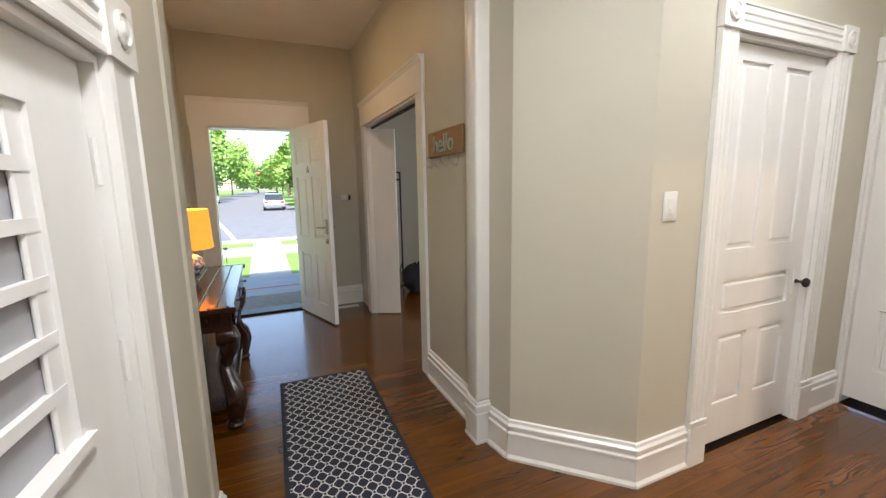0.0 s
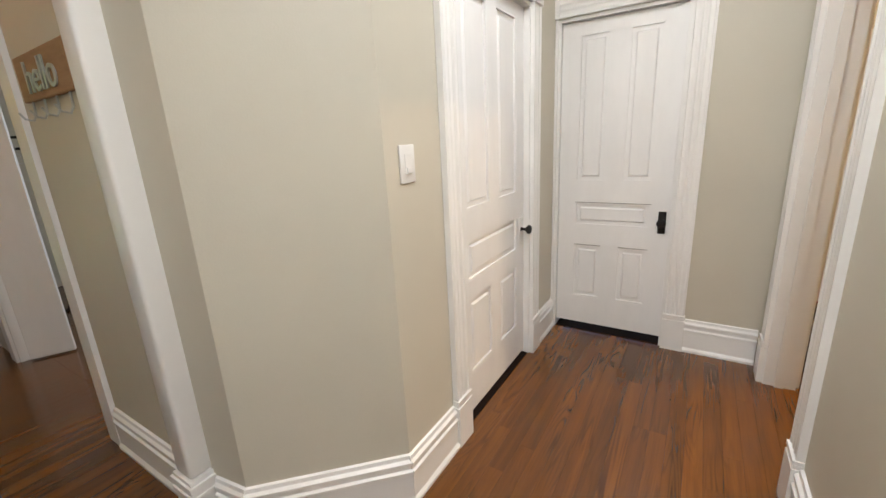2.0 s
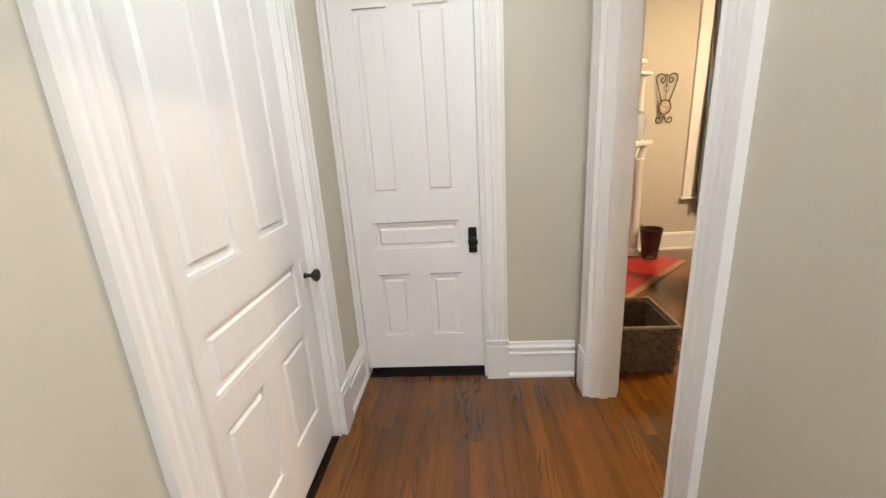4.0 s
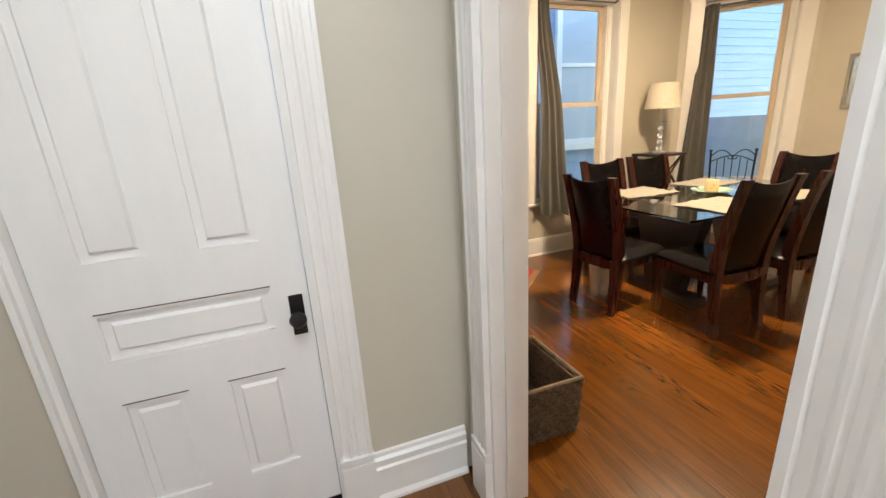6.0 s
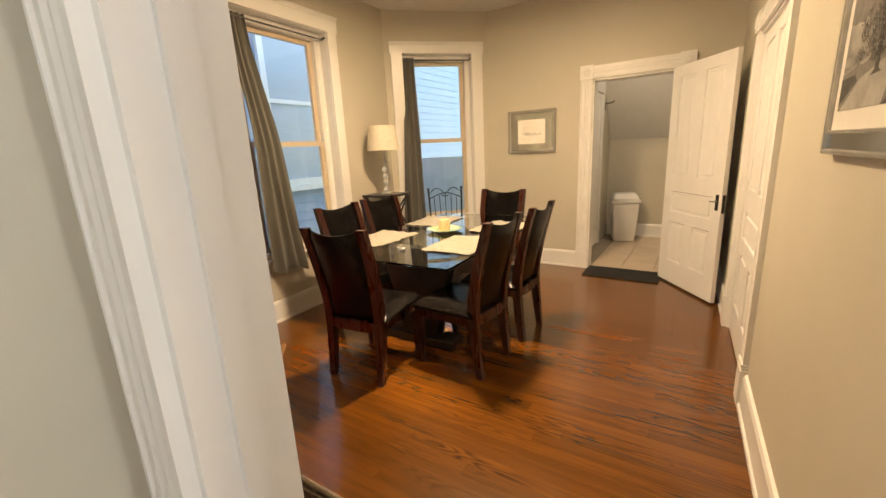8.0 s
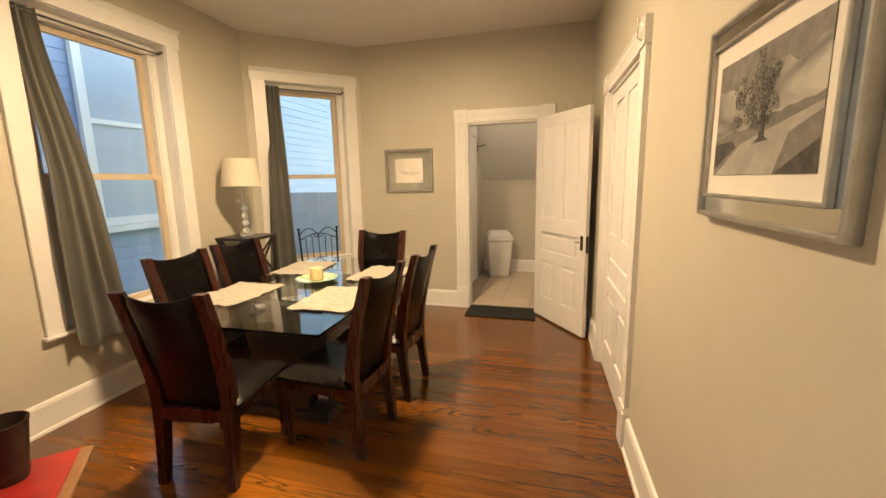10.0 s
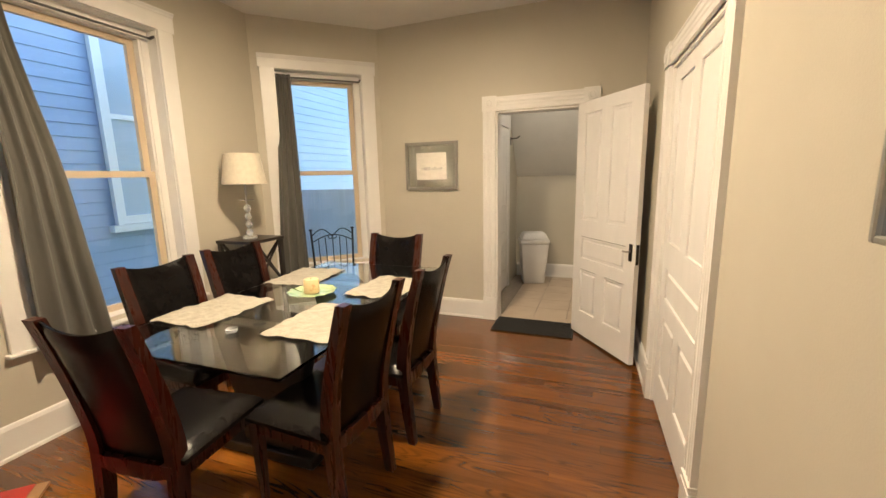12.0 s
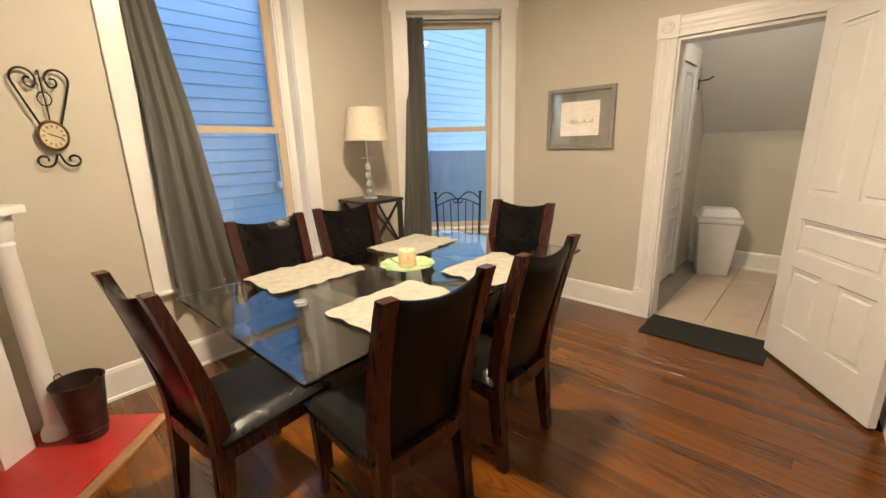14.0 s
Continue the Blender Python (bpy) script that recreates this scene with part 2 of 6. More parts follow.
BASE = [(0, 0), (0.030, 0), (0.030, 0.014), (0.020, 0.030), (0.020, 0.135), (0.026, 0.140), (0.026, 0.152), (0.017, 0.158), (0.017, 0.172), (0.023, 0.178),
        (0.023, 0.190), (0.013, 0.200), (0.010, 0.215), (0, 0.218)]
PLAINBASE = [(0, 0), (0.030, 0), (0.028, 0.016), (0.019, 0.022), (0.019, 0.165), (0.012, 0.185), (0, 0.19)]


def baseboard(m, s0, s1, profile=BASE, name="baseboard"):
    ob = part(name, extruded(profile, 0, s0, s1), WHITE)
    ob.matrix_world = m
    return tagged(ob, "white painted moulded baseboard", "baseboard", kind="structure")


def casing_profile(w, t=0.026):
    """Moulded board seen from its end, in (width, depth)."""
    return [(0, 0), (0, t), (w * 0.10, t), (w * 0.14, t * 0.80), (w * 0.30, t * 0.80), (w * 0.36, t * 0.95), (w * 0.42, t * 0.95), (w * 0.48, t * 0.75),
            (w * 0.56, t * 0.75), (w * 0.62, t * 0.95), (w * 0.68, t * 0.95), (w * 0.74, t * 0.80), (w * 0.88, t * 0.80), (w * 0.92, t), (w, t), (w, 0)]


def upright(bm_profile, s, z0, z1):
    return extruded([(s + x, y) for x, y in bm_profile], 2, z0, z1)


def trim(door, s0, s1, z1, w=0.115, style="block", thick=0.14, plinth=0.24, jamb=True, sides=(True, True), head=0.19, fluted=True):
    """Casing, plinths, header and jambs round an opening from s0 to s1, z1 high, as parts of door."""
    prof = casing_profile(w) if style == "block" and fluted else [(0, 0), (0, 0.024), (0.012, 0.028), (0.020, 0.022), (w - 0.02, 0.022), (w - 0.012, 0.028), (w, 0.024), (w, 0)] if style == "block" else [(0, 0), (0, 0.022), (w, 0.022), (w, 0)]
    low = plinth if plinth else 0
    for k, s in enumerate((s0 - w, s1)):
        if not sides[k]:
            continue
        part("casing", upright(prof, s, low, z1 + (0.004 if style == "block" else 0.0)), WHITE, door)
        if plinth:
            pl = boxes((s - 0.004, 0, 0, s + w + 0.004, 0.034, plinth - 0.035), (s - 0.002, 0, plinth - 0.033, s + w + 0.002, 0.030, plinth - 0.018), (s - 0.004, 0, plinth - 0.016, s + w + 0.004, 0.034, plinth))
            part("plinth", pl, WHITE, door)
    if style == "block":
        for k, s in enumerate((s0 - w - 0.006, s1 - 0.006)):
            bm = boxes((s, 0, z1 + 0.004, s + w + 0.012, 0.034, z1 + w + 0.016))
            cx, cz = s + w / 2 + 0.006, z1 + w / 2 + 0.01
            ring = lathe([(0.040, 0.0), (0.040, 0.006), (0.034, 0.010), (0.028, 0.006), (0.020, 0.006), (0.012, 0.012), (0.002, 0.013)], 20)
            bmesh.ops.transform(ring, matrix=Matrix.Translation((cx, 0.033, cz)) @ Matrix.Rotation(radians(-90), 4, "X"), verts=ring.verts)
            me = bpy.data.meshes.new("t")
            ring.to_mesh(me)
            bm.from_mesh(me)
            ring.free()
            part("corner_block", bm, WHITE, door, "square block with a turned rosette")
        hp = [(y, z1 + 0.006 + x) for x, y in casing_profile(w)]
        part("header", extruded(hp, 0, s0 - 0.006, s1 - 0.006), WHITE, door)
    else:
        top = z1 + head
        hp = [(0, z1), (0.026, z1), (0.026, top - 0.04), (0.034, top - 0.032), (0.036, top - 0.022), (0.048, top - 0.008), (0.050, top), (0, top)]
        part("header", extruded(hp, 0, s0 - w - 0.012, s1 + w + 0.012), WHITE, door)
    if jamb:
        part("jamb", boxes((s0 - 0.002, -thick + 0.002, 0, s0 + 0.016, 0.004, z1)), WHITE, door)
        part("jamb", boxes((s1 - 0.016, -thick + 0.002, 0, s1 + 0.002, 0.004, z1)), WHITE, door)
        part("jamb", boxes((s0 + 0.017, -thick + 0.002, z1 - 0.016, s1 - 0.017, 0.004, z1 + 0.002)), WHITE, door)


def panel_bm(x0, z0, x1, z1, depth, back):
    """A raised field in a recess, on both faces of a leaf."""
    bm = bmesh.new()
    b = 0.035
    for y0, y1 in ((-0.013, 0.001), (-depth + 0.013, -depth - 0.001)):
        o = [(x0, y0, z0), (x1, y0, z0), (x1, y0, z1), (x0, y0, z1)]
        i = [(x0 + b, y0, z0 + b), (x1 - b, y0, z0 + b), (x1 - b, y0, z1 - b), (x0 + b, y0, z1 - b)]
        f = [(x0 + b + 0.008, y1 - (0.004 if y1 > 0 else -0.004), z0 + b + 0.008), (x1 - b - 0.008, y1 - (0.004 if y1 > 0 else -0.004), z0 + b + 0.008),
             (x1 - b - 0.008, y1 - (0.004 if y1 > 0 else -0.004), z1 - b - 0.008), (x0 + b + 0.008, y1 - (0.004 if y1 > 0 else -0.004), z1 - b - 0.008)]
        vo, vi, vf = ([bm.verts.new(p) for p in q] for q in (o, i, f))
        for k in range(4):
            bm.faces.new((vo[k], vo[(k + 1) % 4], vi[(k + 1) % 4], vi[k]))
            bm.faces.new((vi[k], vi[(k + 1) % 4], vf[(k + 1) % 4], vf[k]))
        bm.faces.new(vf)
    return bm


def leaf(parent, m, w, h, rows, depth=0.038, material=None, name="leaf", cracks=False):
    """A panelled door leaf standing in its own frame: x from the hinge, y out of its face. rows: bottom, top, number of panels."""
    material = material or DOORWHITE
    st = 0.105
    bm = bmesh.new()
    box(bm, 0, -depth, 0, st, 0, h)
    box(bm, w - st, -depth, 0, w, 0, h)
    z = 0
    for z0, z1, n in rows:
        box(bm, st, -depth, z, w - st, 0, z0)
        if n == 2:
            c = w / 2
            box(bm, c - 0.05, -depth, z0, c + 0.05, 0, z1)
        z = z1
    box(bm, st, -depth, z, w - st, 0, h)
    ob = part(name, bm, material, parent, m=m)
    for z0, z1, n in rows:
        spans = [(st, w - st)] if n == 1 else [(st, w / 2 - 0.05), (w / 2 + 0.05, w - st)]
        for a, b in spans:
            part("panel", panel_bm(a, z0, b, z1, depth, True), material, ob)
            q = 0.012
            fr = bmesh.new()
            for y0, y1 in ((-0.013, -0.001), (-depth + 0.001, -depth + 0.013)):
                box(fr, a, y0, z0, a + q, y1, z1)
                box(fr, b - q, y0, z0, b, y1, z1)
                box(fr, a + q, y0, z0, b - q, y1, z0 + q)
                box(fr, a + q, y0, z1 - q, b - q, y1, z1)
            part("panel_moulding", fr, material, ob)
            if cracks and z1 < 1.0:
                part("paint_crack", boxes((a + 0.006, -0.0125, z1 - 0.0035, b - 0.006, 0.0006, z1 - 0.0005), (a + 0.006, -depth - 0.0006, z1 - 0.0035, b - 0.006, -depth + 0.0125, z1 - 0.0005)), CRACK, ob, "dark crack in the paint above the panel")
    return ob


def knob(parent, x, z, y=0.0, material=None, plate=0.14, sign=1, name="knob", plate_material=None):
    bm = lathe([(0.012, 0), (0.012, 0.006), (0.008, 0.010), (0.008, 0.028), (0.016, 0.034), (0.026, 0.044), (0.027, 0.052), (0.022, 0.060), (0.008, 0.064)], 18)
    part(name, bm, material or BLACK, parent, "round black door knob", True, Matrix.Translation((x, y + 0.006 * sign, z)) @ Matrix.Rotation(radians(-90 * sign), 4, "X"))
    pb = bevelled(boxes((x - 0.022, y, z - plate * 0.52, x + 0.022, y + 0.006 * sign, z + plate * 0.48)), 0.002, 1)
    part("lock_plate", pb, plate_material or material or BLACK, parent, "rectangular lock plate")


# ---- the plan ----
FR, FL = (1.09, 4.92), (-0.64, 4.92)
NC = (-0.215, 1.72)
NB = (-0.215 - 0.087 * 3.3, 1.72 - 3.3)
PA, CA_, CB_, EC = (1.09, 1.86), (1.118, 1.648), (1.535, 1.228), (3.30, 1.228)
DW = lambda y: 2.245 - (y + 1.6) * 0.035
SW, BC, EB, EN = (DW(-4.555), -4.555), (4.875, -4.560), (5.738, -3.708), (5.560, -0.15)
FPA, FPB = (5.622, -1.17), (4.602, -0.15)

# hall
wall("wall_front", FR, FL, 0.2, [(0.67, 1.52, 0, 2.06)], ext0=0.13, ext1=0.15)
wall("wall_hall_west", FL, (-0.64, 1.72), 0.15)
wall("wall_return", (-0.64, 1.72), NC, 0.12, ext0=0.15)
NEAR = along(NC, NB)
wall("wall_near_west", NC, NB, 0.12, [(0.585, 1.385, 0, 1.70)])
wall("wall_hall_east", (1.09, 1.72), FR, 0.13, [(1.075, 2.66, 0, 2.05)], ext0=-0.135)
wall("wall_notch", CA_, PA, 0.03, ext1=-0.01)
wall("wall_diagonal", CB_, CA_, 0.12)
wall("wall_corridor_north", EC, CB_, 0.12, [(0.465, 1.315, 0, 2.06)])
wall("wall_corridor_east", (3.30, 0.0), EC, 0.14, [(0.49, 1.21, 0, 2.06)], ext0=0.027, ext1=0.12)
wall("wall_corridor_south", (0.75, -0.028), (5.9, -0.028), 0.136, [(1.502, 2.345, 0, 2.06)])
wall("wall_entry_east", (0.75, -1.6), (0.75, 0.0), 0.15, ext0=0.15, ext1=-0.15)
wall("wall_entry_south", NB, (0.75, -1.6), 0.12, ext0=0.3)
# dining room
SWW = (DW(-0.15), -0.15)
wall("wall_dining_west", SWW, SW, 0.12, [(2.235, 3.235, 0, 2.06)], ext1=0.1)
wall("wall_dining_south", SW, BC, 0.16, [(2.83 - SW[0], 3.624 - SW[0], 0, 2.065)], ext0=0.15, ext1=0.02)
wall("wall_bay", BC, EB, 0.18, [(0.185, 1.010, 0.60, 2.51)], ext1=0.12)
W1A = EB
wall("wall_dining_east", W1A, EN, 0.18, [(0.893, 1.893, 0.60, 2.55)], ext1=0.15)
wall("chimney_breast", FPA, FPB, 0.10, label="greige painted chimney breast across the corner")
# side room
# the opening is for an unseen window added to light this room
wall("wall_side_room_east", (3.6, 2.5), (3.6, 6.4), 0.18, [(0.25, 1.35, 0.60, 2.40)], ext0=0.1, ext1=0.1)
wall("wall_side_room_north", (3.6, 6.4), (1.22, 6.4), 0.1)
wall("wall_side_room_west", (1.22, 6.4), (1.22, 5.12), 0.13, ext0=0.1)
wall("wall_side_room_south", (1.22, 2.5), (3.6, 2.5), 0.1)
# back passage
wall("wall_passage_south", (2.2, -6.55), (3.85, -6.55), 0.1, ext0=0.1, ext1=0.1)
wall("wall_passage_west", (2.2, -4.70), (2.2, -6.55), 0.1)
wall("wall_passage_east", (3.80, -6.55), (3.80, -4.70), 0.1)

cl = part("ceiling", boxes((-0.9, -6.8, H, 6.3, 5.12, H + 0.15), (1.09, 5.12, H, 3.7, 6.5, H + 0.15)), CEIL)
tagged(cl, "white painted flat plaster ceiling", "ceiling", kind="structure")
fl = part("floor", boxes((-0.9, -4.70, -0.12, 6.1, 4.94, -0.014), (1.22, 4.94, -0.12, 3.7, 6.5, -0.014)), SUB)
tagged(fl, "dark red-brown stained oak strip floor", "floor", kind="structure")

# ---- doors, casings and baseboards ----
FIVE = [(0.21, 0.61, 2), (0.70, 0.905, 1), (1.04, 1.955, 2)]


def on(m, s, y=0.0, z=0.0, turn=0.0):
    return m @ pose(s, y, z, 0, 0, turn)


CN = along(EC, CB_)
door1 = thing("door_1", CN, "closed white five-panel door with a black knob", "door", kind="structure")
trim(door1, 0.465, 1.315, 2.06)
lf = leaf(door1, Matrix.Translation((0.483, -0.03, 0.025)), 0.814, 2.015, FIVE)
knob(lf, 0.055, 0.822, plate_material=DOORWHITE)
# dark strip standing in for the shade in the gap under the leaf
part("threshold", boxes((0.483, -0.118, -0.008, 1.297, -0.004, 0.005)), SUB, door1)
for z in (0.25, 1.75):
    part("hinge", tube([(0.822, 0.006, z), (0.822, 0.006, z + 0.09)], 0.008, 8), WHITE, lf)
baseboard(CN, 0.01, 0.345)
baseboard(CN, 1.435, dist(EC, CB_) + 0.012)

CE = along((3.30, 0.0), EC)
door2 = thing("door_2", CE, "closed white five-panel door with a black knob on a black plate", "door", kind="structure")
trim(door2, 0.49, 1.21, 2.06, sides=(True, False))
part("casing", upright([(0, 0), (0, 0.02), (0.016, 0.02), (0.016, 0)], 1.21, 0, 2.06), WHITE, door2)
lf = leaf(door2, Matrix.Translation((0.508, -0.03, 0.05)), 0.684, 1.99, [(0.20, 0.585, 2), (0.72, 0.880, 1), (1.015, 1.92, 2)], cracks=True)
knob(lf, 0.042, 0.77)
part("threshold", boxes((0.508, -0.13, -0.008, 1.192, -0.006, 0.006)), SUB, door2)
baseboard(CE, 0.0, 0.37)

CS = along((0.75, -0.028), (5.9, -0.028))
door3 = thing("door_3", CS, "white cased opening to the dining room", "doorway", kind="structure")
trim(door3, 1.502, 2.345, 2.06, w=0.115, thick=0.138)
part("back_casing", upright([(0, -0.136), (0, -0.156), (0.100, -0.156), (0.100, -0.136)], 2.362, 0, 2.06), WHITE, door3)
part("stop", boxes((2.318, -0.085, 0, 2.329, -0.045, 2.03)), WHITE, door3)
baseboard(CS, 0.0, 1.382)

DG = along(CB_, CA_)
baseboard(DG, -0.006, dist(CA_, CB_) + 0.006)
NT = along(CA_, PA)
baseboard(NT, 0.0, 0.15)
# corner pilaster at the end of the hall wall
pil = thing("corner_pilaster", pose(1.060, 1.875, 0), "white painted wooden corner pilaster on a stepped plinth", "pilaster", kind="structure")
pb = bevelled(boxes((-0.040, -0.055, 0.24, 0.05, 0.055, H)), 0.016, 3)
part("shaft", pb, WHITE, pil, smooth=True)
part("plinth", boxes((-0.055, -0.070, 0, 0.06, 0.070, 0.016), (-0.050, -0.066, 0.016, 0.06, 0.066, 0.165), (-0.056, -0.072, 0.165, 0.06, 0.072, 0.180), (-0.050, -0.066, 0.180, 0.06, 0.066, 0.205),
                     (-0.056, -0.072, 0.205, 0.06, 0.072, 0.225), (-0.048, -0.062, 0.225, 0.06, 0.062, 0.242)), WHITE, pil)
HE = along((1.09, 1.72), FR)
fb = part("flat_board", boxes((1.072, 1.940, 0.20, 1.0895, 2.035, H)), WHITE)
tagged(fb, "flat white board beside the corner pilaster", "trim", kind="structure")
baseboard(HE, 0.23, 0.945)
door4 = thing("door_4", HE, "white cased opening with a folded-back door leaf", "doorway", kind="structure")
trim(door4, 1.075, 2.66, 2.05, w=0.125, style="plain", thick=0.13, plinth=0.0, head=0.23)
pk = part("folding_leaf", bevelled(boxes((0.0, -0.018, 0.012, 0.25, 0.018, 2.005)), 0.003, 1), DOORWHITE, door4, "narrow white folding door leaf pushed back", m=pose(2.615, -0.045, 0, 0, 0, -117))
part("track", boxes((1.095, -0.075, 2.012, 2.64, -0.055, 2.032)), BLACK, door4, "black metal sliding track")

FW = along(FR, FL)
front = thing("door_5", FW, "open white six-panel front door with a silver lever handle", "door", kind="structure")
trim(front, 0.67, 1.52, 2.06, w=0.15, style="plain", thick=0.2, plinth=0.0, head=0.28)
part("threshold", bevelled(boxes((0.688, -0.2, 0.0, 1.502, 0.01, 0.022)), 0.004, 1), BLACK, front, "dark metal door threshold")
STEEL = mat("brushed_steel", (0.42, 0.41, 0.39), (0.34, 0.33, 0.31), 0.3, 40, metal=1.0)
leaf_m = along(FR, FL).inverted() @ (pose(0.405, 4.90, 0.018, 0, 0, math.degrees(math.atan2(4.065 - 4.90, 0.685 - 0.405))))
ring6 = [(0.16, 0.70, 2), (0.86, 1.52, 2), (1.63, 1.90, 2)]
lf = leaf(front, leaf_m @ Matrix.Translation((0, 0, 0)), 0.81, 2.03, ring6, 0.042)
for y, sgn in ((-0.042, -1), (0.0, 1)):
    part("handle_plate", bevelled(boxes((0.735, y, 0.93, 0.775, y + 0.012 * sgn, 1.08)), 0.004), STEEL, lf, "brushed steel handle plate")
    part("lever", tube([(0.755, y + 0.012 * sgn, 1.0), (0.755, y + 0.05 * sgn, 1.0), (0.735, y + 0.055 * sgn, 1.0), (0.64, y + 0.055 * sgn, 0.995)], 0.008), STEEL, lf, "steel lever", True)
    bm = lathe([(0.028, 0), (0.028, 0.010), (0.022, 0.014), (0.012, 0.02)], 18)
    part("deadbolt", bm, STEEL, lf, "round steel deadbolt", True, Matrix.Translation((0.755, y, 0.86)) @ Matrix.Rotation(radians(-90 * sgn), 4, "X"))


def lettering(text, size, m, material, parent, depth=0.001, name="lettering"):
    cu = bpy.data.curves.new(name, "FONT")
    cu.body, cu.size, cu.extrude, cu.align_x, cu.align_y = text, size, depth, "CENTER", "CENTER"
    tmp = new("text", cu)
    me = bpy.data.meshes.new_from_object(tmp.evaluated_get(bpy.context.evaluated_depsgraph_get()))
    bpy.data.objects.remove(tmp)
    me.materials.clear()
    me.materials.append(material)
    ob = new(name, me)
    ob.parent = parent
    ob.matrix_local = m
    return ob


lettering("A", 0.10, pose(0.405, -0.0435, 1.575, 90, 0, 0), BLACK, lf)
baseboard(FW, 0.0, 0.51)
baseboard(FW, 1.68, 1.73)
HW = along(FL, (-0.64, 1.72))
baseboard(HW, 0.0, 3.2)
RT = along((-0.64, 1.72), NC)
baseboard(RT, 0.0, 0.42)

# low glazed door beside the entry
door6 = thing("door_6", NEAR, "closed white low door with frosted panes between bars", "door", kind="structure")
trim(door6, 0.585, 1.385, 1.70, w=0.14, fluted=False)
FROST = mat("frosted_pane", (0.40, 0.40, 0.43), (0.36, 0.36, 0.39), 0.3, 6.0)
st = 0.195
LW = 0.762
gl = part("leaf", boxes((0, -0.036, 0, st, 0, 1.67), (LW - st, -0.036, 0, LW, 0, 1.67), (st, -0.036, 0, LW - st, 0, 0.95), (st, -0.036, 1.555, LW - st, 0, 1.67)), DOORWHITE, door6, m=Matrix.Translation((0.604, -0.025, 0.012)))
part("pane", boxes((st, -0.030, 0.95, LW - st, -0.022, 1.555)), FROST, gl, "frosted grey pane")
for k in range(1, 6):
    z = 0.95 + k * 0.605 / 6
    part("glazing_bar", boxes((st, -0.034, z - 0.012, LW - st, -0.008, z + 0.012)), DOORWHITE, gl)
for a, b, c, d in ((st - 0.004, 0.942, st + 0.045, 1.56), (LW - st - 0.045, 0.942, LW - st + 0.004, 1.56)):
    part("pane_bead", bevelled(boxes((a, -0.021, b, c, -0.010, d)), 0.004, 1), DOORWHITE, gl)
part("ledge", boxes((st - 0.02, -0.001, 0.93, LW - st + 0.02, 0.016, 0.952)), DOORWHITE, gl)
for z in (0.97, 1.42):
    part("hinge", tube([(-0.008, 0.008, z), (-0.008, 0.008, z + 0.10)], 0.009, 8), WHITE, gl)
baseboard(NEAR, 0.0, 0.425)

# dining room doors
DS = along(SW, BC)
k0, k1 = 2.83 - SW[0], 3.624 - SW[0]
door7 = thing("door_7", DS, "open white five-panel door with a black lock plate", "door", kind="structure")
trim(door7, k0, k1, 2.065, thick=0.16, w=0.125)
hx, hy = 2.842, -4.488
ang = math.degrees(math.atan2(-3.801 - hy, 2.36 - hx))
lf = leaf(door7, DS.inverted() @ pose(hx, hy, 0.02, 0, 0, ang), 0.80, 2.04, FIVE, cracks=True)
for y, sgn in ((-0.038, -1), (0.0, 1)):
    part("lock_plate", bevelled(boxes((0.735, y, 0.80, 0.77, y + 0.006 * sgn, 0.93)), 0.002, 1), BLACK, lf, "black rectangular lock plate")
    part("lever", tube([(0.752, y, 0.875), (0.752, y + 0.04 * sgn, 0.875), (0.72, y + 0.045 * sgn, 0.875)], 0.007), STEEL, lf, "short steel lever", True)
part("edge_lock", boxes((0.799, -0.031, 0.78, 0.803, -0.007, 0.93)), BLACK, lf, "black lock face on the door edge")
part("threshold", boxes((k0 + 0.018, -0.172, -0.01, k1 - 0.018, -0.004, 0.003)), TILE, door7, "beige tile sill")
baseboard(DS, 0.0, k0 - 0.13, PLAINBASE)
baseboard(DS, k1 + 0.13, dist(SW, BC), PLAINBASE)

DWF = along(SWW, SW)
door8 = thing("door_8", DWF, "closed white five-panel door with a blocked casing", "door", kind="structure")
trim(door8, 2.235, 3.235, 2.06, w=0.115, thick=0.12)
lf = leaf(door8, Matrix.Translation((2.253, -0.012, 0.015)), 0.964, 2.035, FIVE)
part("hook", tube([(2.160, 0.034, 2.09), (2.160, 0.055, 2.10), (2.160, 0.055, 2.19)], 0.004), STEEL, door8, "small steel hook")
baseboard(DWF, 0.02, 2.115, PLAINBASE)
baseboard(DWF, 3.355, dist(SWW, SW), PLAINBASE)

# windows
SASH = mat("tan_window_sash", (0.60, 0.50, 0.36), (0.56, 0.46, 0.33), 0.4, 5)


